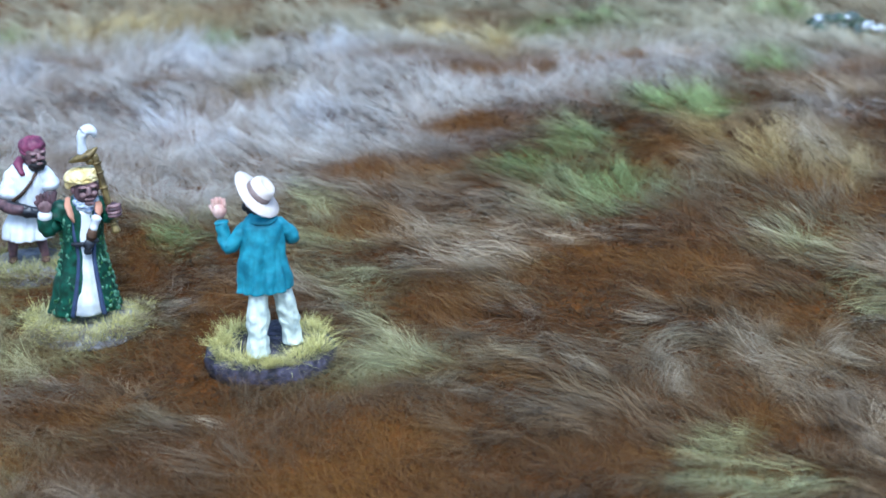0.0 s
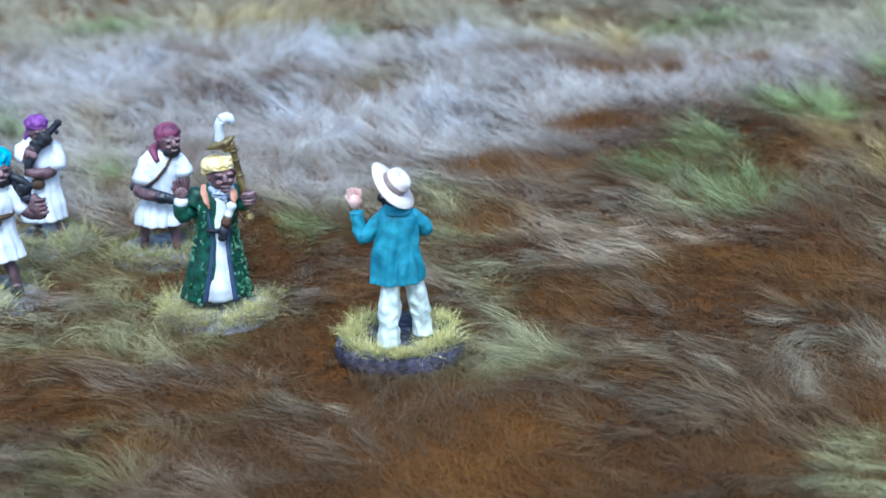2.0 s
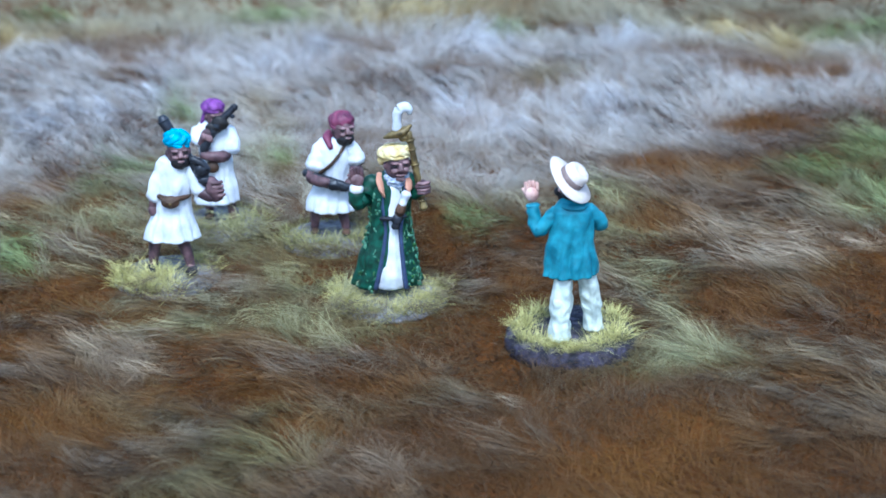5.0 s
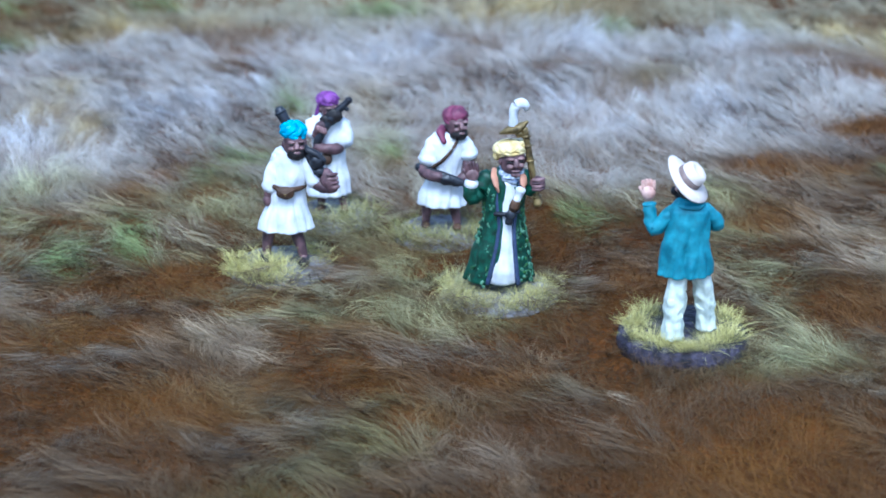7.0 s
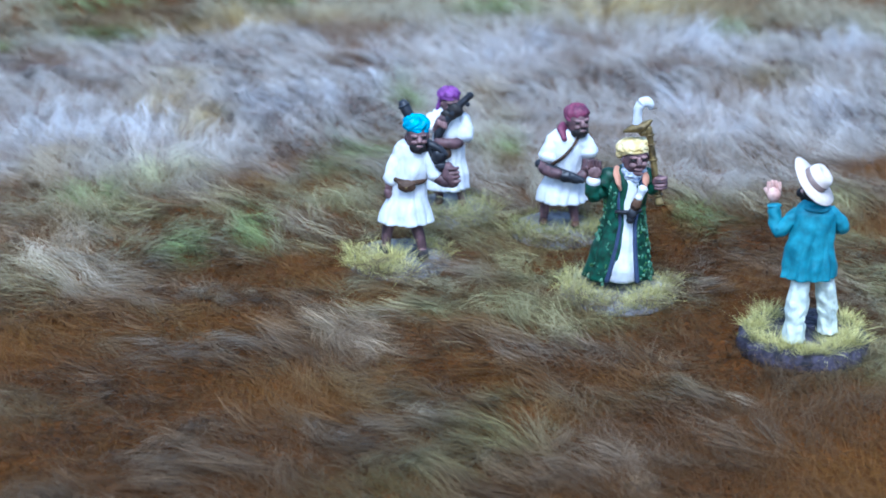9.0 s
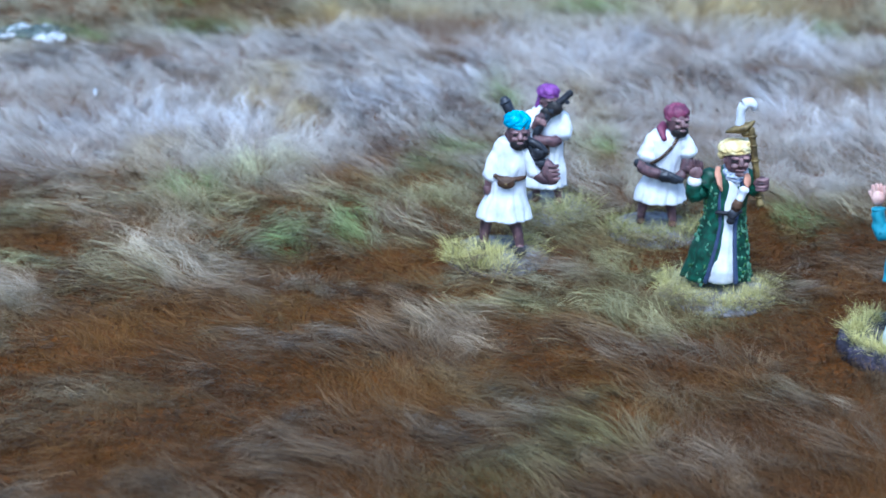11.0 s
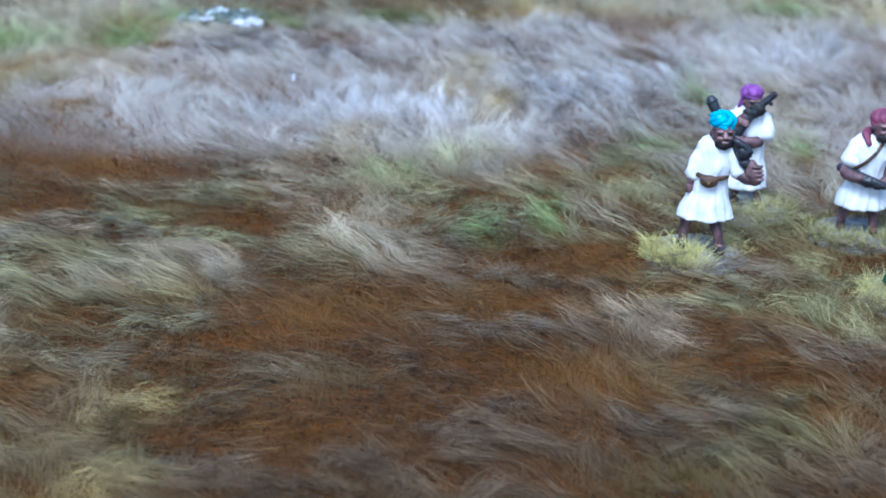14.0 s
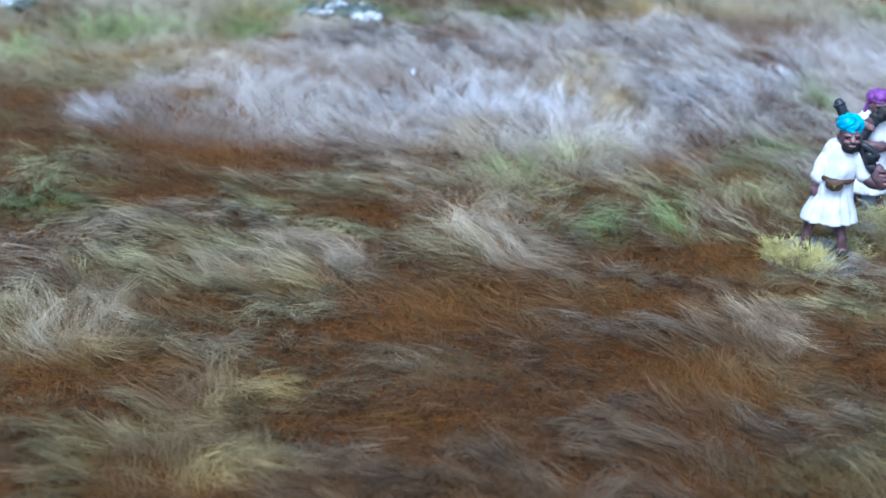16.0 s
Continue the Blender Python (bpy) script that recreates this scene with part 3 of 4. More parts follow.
class Shape:
    """One mesh made of several painted forms."""

    def __init__(self):
        self.bm, self.mats = bmesh.new(), []

    def paint(self, faces, mat):
        if mat not in self.mats:
            self.mats.append(mat)
        k = self.mats.index(mat)
        for f in faces:
            f.material_index, f.smooth = k, True

    def rings(self, loops, mat, cap=True):
        bm = self.bm
        rows = [[bm.verts.new(p) for p in lp] for lp in loops]
        faces = []
        for a, b in zip(rows, rows[1:]):
            for i in range(len(a)):
                j = (i + 1) % len(a)
                faces.append(bm.faces.new((a[i], a[j], b[j], b[i])))
        if cap:
            faces += [bm.faces.new(rows[0][::-1]), bm.faces.new(rows[-1])]
        self.paint(faces, mat)
        return faces

    def robe(self, profile, mat, folds=0.0, count=7, seg=40, steps=4, phase=0.0, cap=True, wild=0.0, crease=0.0, run=0.55, pleats=()):
        """A draped body: rows of z, u, v, half width, half depth from the hem up, with folds that fade upwards.
        pleats: rows of degrees, depth, width and how high the sharp fold runs, from 0 to 1."""
        loops, rows = [], []
        for a, b in zip(profile, profile[1:]):
            for k in range(steps):
                q = k / steps
                q = q * q * (3 - 2 * q) * 0.5 + q * 0.5
                rows.append([x0 * (1 - q) + x1 * q for x0, x1 in zip(a, b)])
        rows.append(list(profile[-1]))
        z0, z1 = rows[0][0], rows[-1][0]
        for z, u, v, ru, rv in rows:
            fade = max(0.0, 1 - (z - z0) / (z1 - z0)) ** 0.7
            lp = []
            for i in range(seg):
                t = 2 * math.pi * i / seg
                w_ = 1 + folds * fade * (math.sin(count * t + phase + 0.12 * z) + 0.6 * math.sin((count * 2 - 3) * t + 1.7 + phase - 0.2 * z))
                w_ += wild * noise.noise((math.cos(t) * 2 + phase, math.sin(t) * 2, z * 0.35))
                w_ += crease * (1 - 2.2 * abs(noise.noise((math.cos(t) * 1.1 + phase * 3, math.sin(t) * 1.1, z * run))))
                for at, deep, broad, high in pleats:
                    off = (math.degrees(t) - at - 5 * math.sin(z * 0.5 + at) + 180) % 360 - 180
                    w_ -= deep * max(0.0, 1 - ((z - z0) / (z1 - z0) / high) ** 2) * math.exp(-abs(off / broad) ** 1.3)
                lp.append(spot(u + ru * w_ * math.cos(t), v - rv * w_ * math.sin(t), z + folds * fade * 0.7 * math.sin(count * t + phase) * (z == z0)))
            loops.append(lp)
        return self.rings(loops, mat, cap)

    def tube(self, path, mat, seg=12, steps=4, flat=1.0, wild=0.0):
        """A limb or rod along rows of u, v, z, radius."""
        pts = []
        for a, b in zip(path, path[1:]):
            for k in range(steps):
                q = k / steps
                pts.append([x0 * (1 - q) + x1 * q for x0, x1 in zip(a, b)])
        pts.append(list(path[-1]))
        P = [spot(*p[:3]) for p in pts]
        R = [p[3] for p in pts]
        P = [P[0]] + [(P[i - 1] + P[i] * 2 + P[i + 1]) / 4 for i in range(1, len(P) - 1)] + [P[-1]]
        loops = []
        ends = [(P[0] - (P[1] - P[0]).normalized() * R[0] * 0.45, R[0] * 0.6)] + list(zip(P, R)) + [(P[-1] + (P[-1] - P[-2]).normalized() * R[-1] * 0.45, R[-1] * 0.6)]
        up = Vector((0.31, 0.2, 0.93))
        for i, (p, rad) in enumerate(ends):
            d = (ends[min(i + 1, len(ends) - 1)][0] - ends[max(i - 1, 0)][0]).normalized()
            a = d.cross(up if abs(d.dot(up)) < 0.95 else Vector((1, 0, 0))).normalized()
            b = d.cross(a)
            loops.append([p + (a * math.cos(t) + b * math.sin(t) * flat) * rad * (1 + wild * noise.noise(p * 0.8 + a * math.cos(t) + b * math.sin(t)))
                          for t in (2 * math.pi * k / seg for k in range(seg))])
        return self.rings(loops, mat)

    def lump(self, centre, size, mat, turn=(0, 0, 0), rough=0.0, seg=18, freq=0.8, ridges=0, twist=1.0, deep=0.07):
        m = Matrix.Translation(spot(*centre)) @ Euler([radians(a) for a in turn]).to_matrix().to_4x4() @ Matrix.Diagonal((*size, 1))
        c0, rows = spot(*centre), max(8, seg * 2 // 3)
        loops = []
        for i in range(rows):
            lat = math.pi * (-0.5 + (i + 0.25) / (rows - 0.5))
            lp = []
            for j in range(seg):
                lon = 2 * math.pi * j / seg
                co = m @ Vector((math.cos(lat) * math.cos(lon), math.cos(lat) * math.sin(lon), math.sin(lat)))
                d = co - c0
                if ridges:
                    bend = math.atan2(d.y, d.x) * ridges + twist * d.z * 2.2
                    co = co + d * deep * (1 - 2 * abs(math.sin(bend / 2)) ** 1.5)
                lp.append(co + d * rough * noise.noise(co * freq))
            loops.append(lp)
        return self.rings(loops, mat)

    def hoop(self, centre, axis, big, small, mat, lumps=0.0, squash=1.0, seg=32):
        """A ring such as a turban's roll or a cuff, round an axis."""
        ax = spot(*axis).normalized()
        a = ax.orthogonal().normalized()
        b = ax.cross(a)
        c0 = spot(*centre)
        rows = []
        for i in range(seg):
            t = 2 * math.pi * i / seg
            out = a * math.cos(t) + b * math.sin(t)
            rr = small * (1 + lumps * math.sin(5 * t))
            rows.append([c0 + out * (big + rr * math.cos(q)) + ax * rr * squash * math.sin(q) for q in (2 * math.pi * k / 10 for k in range(10))])
        rows.append(rows[0])
        bm = self.bm
        vs = [[bm.verts.new(p) for p in row] for row in rows[:-1]]
        faces = []
        for i in range(seg):
            A, B = vs[i], vs[(i + 1) % seg]
            faces += [bm.faces.new((A[k], B[k], B[(k + 1) % 10], A[(k + 1) % 10])) for k in range(10)]
        self.paint(faces, mat)

    def turban(self, u, v, z, size, mat, lean=(0.0, 0.0), flat=1.0, ridges=9, twist=1.0):
        """A wound headcloth: a ridged spiral of cloth with a roll crossing the brow."""
        self.lump((u, v, z + 0.5 * size * flat), (1.95 * size, 1.8 * size, 1.35 * size * flat), mat, (lean[1] * 20, lean[0] * 20, 0), 0.05, 54, ridges=ridges, twist=twist)
        for k, (dz, tilt, big, small) in enumerate(((0.05, 0.22, 1.50, 0.42), (0.45, -0.32, 1.44, 0.42), (0.85, 0.34, 1.18, 0.40))):
            self.hoop((u, v, z + dz * size * flat), (tilt + lean[0], 0.3 * (-1) ** k * tilt + lean[1], 1), big * size, small * size, mat, 0.12, 0.8 * flat)

    def head(self, u, v, z, size, skin, beard, face=(0.2, 1.0)):
        """A plain head with a nose and a beard, turned towards face."""
        fu, fv = face
        q = math.hypot(fu, fv)
        fu, fv = fu / q, fv / q
        self.lump((u, v, z), (1.5 * size, 1.6 * size, 1.9 * size), skin, rough=0.06)
        light = GLINT if skin is SKIN_DARK else skin
        self.tube([(u + fu * 1.45 * size, v + fv * 1.45 * size, z + 0.55 * size, 0.22 * size), (u + fu * 1.8 * size, v + fv * 1.8 * size, z - 0.15 * size, 0.36 * size)], light, 10, 3)
        for k in (-1, 1):
            au, av = fu + k * 0.5 * fv, fv - k * 0.5 * fu
            self.lump((u + au * 1.22 * size, v + av * 1.22 * size, z + 0.62 * size), (0.55 * size, 0.44 * size, 0.20 * size), light, seg=10)
            self.lump((u + au * 1.30 * size, v + av * 1.30 * size, z + 0.28 * size), (0.36 * size, 0.26 * size, 0.17 * size), BEARD, seg=10)
            self.lump((u + au * 1.2 * size, v + av * 1.2 * size, z - 0.3 * size), (0.5 * size, 0.45 * size, 0.36 * size), light, seg=10)
        for k in (-1, 1):
            self.lump((u + k * fv * 1.45 * size, v - k * fu * 1.45 * size, z), (0.3 * size, 0.35 * size, 0.5 * size), skin, seg=8)
        if beard:
            self.lump((u + fu * 0.7 * size, v + fv * 0.7 * size, z - 1.15 * size), (1.25 * size, 1.1 * size, 1.0 * size), beard, rough=0.2, freq=2.0)
            self.lump((u + fu * 1.62 * size, v + fv * 1.62 * size, z - 0.8 * size), (0.5 * size, 0.35 * size, 0.2 * size), light, seg=8)
        else:
            self.lump((u + fu * 1.5 * size, v + fv * 1.5 * size, z - 0.85 * size), (0.62 * size, 0.3 * size, 0.16 * size), light, seg=10)
            self.lump((u + fu * 1.35 * size, v + fv * 1.35 * size, z - 1.4 * size), (0.6 * size, 0.35 * size, 0.35 * size), light, seg=10)

    def fist(self, u, v, z, size, skin, fingers=(0, 0, 1), across=(1, 0, 0)):
        """An open hand: a palm with four fingers and a thumb along the given way."""
        d, a = Vector(fingers).normalized(), Vector(across).normalized()
        c0 = Vector((u, v, z))
        self.lump((u, v, z), (0.95 * size, 0.7 * size, 1.05 * size), GLINT if skin is SKIN_DARK else skin, rough=0.1)
        for k in range(4):
            s = c0 + a * (k - 1.5) * 0.48 * size + d * 0.5 * size
            e = s + d * (1.15 + 0.2 * (k in (1, 2))) * size
            self.tube([(*s, 0.3 * size), (*e, 0.24 * size)], skin, seg=8, steps=2)
        s = c0 - a * 0.7 * size
        e = s - a * 0.45 * size + d * 0.8 * size
        self.tube([(*s, 0.3 * size), (*e, 0.22 * size)], skin, seg=8, steps=2)

    def done(self, name, place, turn):
        bmesh.ops.recalc_face_normals(self.bm, faces=self.bm.faces)
        bmesh.ops.scale(self.bm, vec=(0.001,) * 3, verts=self.bm.verts)
        me = bpy.data.meshes.new(name)
        self.bm.to_mesh(me)
        self.bm.free()
        for mat in self.mats:
            me.materials.append(mat)
        ob = new(name, me)
        ob.matrix_world = pose(place[0] / 1000, place[1] / 1000, place[2] / 1000, 0, 0, turn)
        return ob


FACING = 17.6


def part(name, me, mat, parent, label=""):
    ob = new(name, me)
    if mat:
        me.materials.append(mat)
    ob.parent = parent
    return tagged(ob, label)


def blades(count, seed, spread, tall, lean, tints):
    """A tuft of static grass: upright tapering blades fanned out from one root."""
    r = np.random.default_rng(seed)
    verts, faces, cols = [], [], []
    for _ in range(count):
        a, q = r.uniform(0, 2 * math.pi), spread * math.sqrt(r.uniform(0, 1))
        x, y, h = q * math.cos(a), q * math.sin(a), tall * r.uniform(0.55, 1.15)
        out = lean * q / spread + r.normal(0, 0.65)
        dx, dy = math.cos(a) * out * h, math.sin(a) * out * h
        b = r.uniform(0, math.pi)
        sx_, sy_ = math.cos(b) * 0.055, math.sin(b) * 0.055
        k = len(verts)
        verts += [(x - sx_, y - sy_, -0.2), (x + sx_, y + sy_, -0.2), (x + dx * 0.45 - sx_ * 0.8, y + dy * 0.45 - sy_ * 0.8, h * 0.6),
                  (x + dx * 0.45 + sx_ * 0.8, y + dy * 0.45 + sy_ * 0.8, h * 0.6), (x + dx, y + dy, h)]
        faces += [(k, k + 1, k + 3, k + 2), (k + 2, k + 3, k + 4)]
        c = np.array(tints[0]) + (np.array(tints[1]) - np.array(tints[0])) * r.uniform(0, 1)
        # Blade feet are coloured darker, for the shade down inside the tuft.
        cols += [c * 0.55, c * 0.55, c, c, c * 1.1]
    me = mesh_of("grass_tuft", [(x / 1000, y / 1000, z / 1000) for x, y, z in verts], faces)
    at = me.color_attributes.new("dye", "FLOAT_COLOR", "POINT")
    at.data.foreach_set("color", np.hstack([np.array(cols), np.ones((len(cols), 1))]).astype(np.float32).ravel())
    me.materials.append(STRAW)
    return me


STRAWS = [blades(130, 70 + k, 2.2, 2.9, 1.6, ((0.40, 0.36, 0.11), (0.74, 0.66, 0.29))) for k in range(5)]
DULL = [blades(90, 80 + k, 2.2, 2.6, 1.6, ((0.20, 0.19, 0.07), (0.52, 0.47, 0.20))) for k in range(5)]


def base(key, tall, coat, rim_label, tufts, seed):
    """A round figurine base with a rough edge, and its tufts at rows of degrees, distance and size."""
    bx, by, br, z0 = BASES[key]
    top = new("miniature_base")
    top.matrix_world = pose(bx / 1000, by / 1000, z0 / 1000, 0, 0, FACING)
    r = random.Random(seed)
    sh = Shape()
    rows = [(0, 1.0), (tall * 0.35, 1.005), (tall * 0.7, 0.985), (tall * 0.95, 0.93), (tall * 1.05, 0.8), (tall * 1.0, 0.45)]
    if coat is GRIT:
        rows = [(0, 1.0), (0.4, 1.0), (0.75, 0.95), (tall * 0.68, 0.84), (tall * 0.92, 0.66), (tall, 0.35)]
    loops = []
    for z, q in rows:
        loops.append([Vector((br * q * math.cos(t) * (1 + 0.035 * noise.noise((math.cos(t) * 7, math.sin(t) * 7, z * 1.5 + seed))),
                              br * q * math.sin(t) * (1 + 0.035 * noise.noise((math.cos(t) * 7, math.sin(t) * 7, z * 1.5 + seed))),
                              z + (0.22 * noise.noise((math.cos(t) * q * 5, math.sin(t) * q * 5, seed)) if z > 0 else 0)))
                      for t in (2 * math.pi * i / 56 for i in range(56))])
    sh.rings(loops, coat)
    disc = sh.done("disc", (0, 0, 0), 0)
    disc.parent = top
    tagged(disc, rim_label)
    for a, q, s in tufts:
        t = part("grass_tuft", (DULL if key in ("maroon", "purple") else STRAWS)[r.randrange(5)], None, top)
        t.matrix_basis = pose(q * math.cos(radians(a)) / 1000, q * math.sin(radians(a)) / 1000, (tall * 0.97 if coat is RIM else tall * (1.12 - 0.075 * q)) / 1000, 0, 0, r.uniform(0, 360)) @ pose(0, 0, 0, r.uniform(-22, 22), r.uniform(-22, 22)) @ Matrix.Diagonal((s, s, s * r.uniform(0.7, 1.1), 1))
    return tagged(top, "", "figurine base", "figurine bases")


def arc(a0, a1, n, q, s, seed):
    r = random.Random(seed)
    return [(a0 + (a1 - a0) * k / (n - 1) + r.uniform(-4, 4), q + r.uniform(-0.8, 0.5), s * r.uniform(0.85, 1.15)) for k in range(n)]


# ---- the figurines and their bases ----
b = base("hat", 3.1, RIM, "dark purple-grey textured rim", arc(-192, 45, 19, 8.9, 0.7, 1) + arc(118, 168, 5, 8.6, 0.64, 2) + arc(-140, -40, 5, 7.2, 0.6, 3), 1)
tagged(b, "round dark-rimmed base ringed with yellow static grass, on the fur")
b = base("robe", 1.8, GRIT, "pale grey grit on the base", arc(-175, 20, 13, 9.2, 0.74, 4) + arc(-150, -30, 7, 7.2, 0.72, 14) + arc(150, 200, 5, 9.2, 0.78, 5), 2)
tagged(b, "round grey gritted base with straw-yellow grass, sunk in fur")
b = base("maroon", 1.8, GRIT, "pale grey grit on the base", arc(-170, 10, 10, 8.6, 0.9, 6) + arc(20, 190, 7, 8.2, 0.8, 7) + arc(-165, -15, 7, 5.4, 0.85, 17), 3)
tagged(b, "round grass-covered base sunk in the fur, behind the robed figurine")
b = base("blue", 1.8, GRIT, "pale grey grit on the base", arc(-195, -80, 10, 8.6, 0.9, 8) + arc(0, 60, 4, 8.4, 0.8, 9) + [(-120, 3.5, 0.9), (-150, 4, 0.9), (-100, 5.5, 0.95), (-128, 6, 0.95), (-75, 3.2, 0.7)], 4)
tagged(b, "round grey base with straw-yellow grass, under the blue-turbaned figurine")
b = base("purple", 1.8, GRIT, "pale grey grit on the base", arc(-170, 10, 10, 8.4, 0.9, 10) + arc(30, 180, 6, 8.0, 0.75, 11) + arc(-165, -15, 7, 5.4, 0.85, 18), 5)
tagged(b, "round grass-covered base sunk in the fur, under the purple-turbaned figurine")


def stand(key, top):
    bx, by, _, _ = BASES[key]
    return (bx + 0.6, by - 1.9, top) if key == "hat" else (bx, by, top)


def hat_figure():
    s = Shape()
    # boots and trousers
    s.lump((-2.6, 1.6, 0.6), (1.5, 2.2, 0.8), BEARD)
    s.lump((4.0, -1.6, 0.6), (1.5, 2.2, 0.8), BEARD)
    s.robe([(0.2, -2.3, 2.2, 1.85, 1.9), (3.5, -2.2, 1.8, 1.6, 1.75), (5.5, -2.1, 1.6, 1.75, 1.85), (8.0, -1.9, 0.9, 1.6, 2.0), (14.0, -1.3, 0.2, 1.6, 1.9)], CREAM, 0.04, 5, 40, 8, wild=0.2, crease=0.16, run=0.4,
           pleats=((250, 0.14, 9, 0.9), (300, 0.14, 8, 0.8)))
    s.robe([(0.4, 4.0, -1.0, 1.65, 1.8), (3.5, 3.8, -1.1, 1.5, 1.7), (6.0, 3.5, -0.9, 1.75, 1.85), (8.0, 3.2, -0.7, 1.6, 1.9), (14.0, 2.0, -0.3, 1.5, 1.9)], CREAM, 0.04, 5, 40, 8, phase=2, wild=0.2, crease=0.16, run=0.4,
           pleats=((262, 0.14, 9, 0.9), (310, 0.12, 8, 0.8)))
    s.hoop((3.6, -0.9, 5.2), (0.15, 0.5, 1), 1.6, 0.3, CREAM, 0.35, seg=24)
    # jacket
    s.robe([(11.6, -0.3, 0.0, 4.95, 3.6), (13.6, -0.3, 0.0, 4.65, 3.4), (17.5, -0.4, 0.0, 4.0, 3.0), (19.6, -0.2, 0.0, 3.75, 2.8), (21.6, -0.1, 0.0, 3.7, 2.7),
            (23.6, -0.1, 0.0, 3.5, 2.4), (24.8, -0.1, -0.1, 2.7, 2.0), (25.7, -0.1, -0.2, 1.8, 1.5)], TEAL, 0.03, 7, 96, 6, phase=1.0, wild=0.06, crease=0.05, run=0.22,
           pleats=((268, 0.27, 7, 0.85), (238, 0.17, 6, 0.55), (300, 0.20, 6, 0.6), (322, 0.16, 6, 0.4), (212, 0.16, 6, 0.4), (284, 0.09, 4, 0.35)))
    s.tube([(-2.6, -0.1, 23.4, 1.2), (-4.6, -0.3, 21.2, 1.35), (-6.1, -0.6, 19.6, 1.4), (-6.5, -1.0, 21.4, 1.25), (-6.8, -1.5, 23.9, 1.15)], TEAL, 16, 5, wild=0.3)
    s.hoop((-6.8, -1.5, 24.0), (-0.1, -0.15, 1), 1.0, 0.28, TEAL, 0.1, seg=20)
    s.tube([(2.5, -0.1, 23.7, 1.2), (4.3, -0.4, 21.9, 1.3), (5.1, -0.9, 20.3, 1.25), (4.3, -3.2, 19.6, 1.15), (2.8, -4.6, 20.4, 1.05)], TEAL, 16, 5, wild=0.3)
    s.lump((0.1, 0.7, 24.9), (2.5, 1.9, 0.75), TEAL, (12, 0, 0), rough=0.12)
    s.fist(-6.95, -1.8, 26.0, 1.32, SKIN_PALE, (-0.05, 0.0, 1), (1, 0.1, 0))
    s.fist(2.2, -5.0, 21.0, 0.95, SKIN_PALE, (-0.6, -0.4, 0.5), (0, 0, 1))
    # head, dark beard and broad hat
    s.head(-0.5, -0.8, 27.2, 1.15, SKIN_PALE, BEARD, (-0.8, -0.7))
    s.lump((-0.4, -0.3, 27.2), (1.85, 1.8, 1.9), BEARD, rough=0.08)
    s.lump((-2.4, -1.6, 26.4), (0.8, 0.8, 0.8), BEARD, rough=0.15)
    tip = Vector((0.69, 0.23, 0.68)).normalized()
    c0 = Vector((-0.55, -0.4, 29.0))

    def disc_at(h, rad, wob=0.0):
        a = tip.orthogonal().normalized()
        q = tip.cross(a)
        lp = []
        for k in range(40):
            t = 2 * math.pi * k / 40
            p = c0 + tip * (h + wob * math.sin(2 * t + 0.5)) + (a * math.cos(t) + q * math.sin(t)) * rad
            lp.append(spot(*p))
        return lp

    s.rings([disc_at(-0.15, 1.8), disc_at(-0.35, 4.6, 0.3), disc_at(-0.2, 4.95, 0.3), disc_at(0.05, 4.9, 0.3), disc_at(0.25, 2.6, 0.1), disc_at(0.3, 2.2)], FELT)
    s.rings([disc_at(0.2, 2.45), disc_at(0.45, 2.5), disc_at(1.2, 2.42), disc_at(1.3, 2.2)], BAND)
    s.rings([disc_at(0.4, 2.3), disc_at(1.25, 2.34), disc_at(2.2, 2.2), disc_at(2.75, 1.8), disc_at(2.6, 1.1), disc_at(2.3, 0.5)], FELT)
    return tagged(s.done("figurine", stand("hat", 1.35), FACING), "painted miniature in a teal jacket, cream trousers and pale hat", "figurine", "painted figurines")


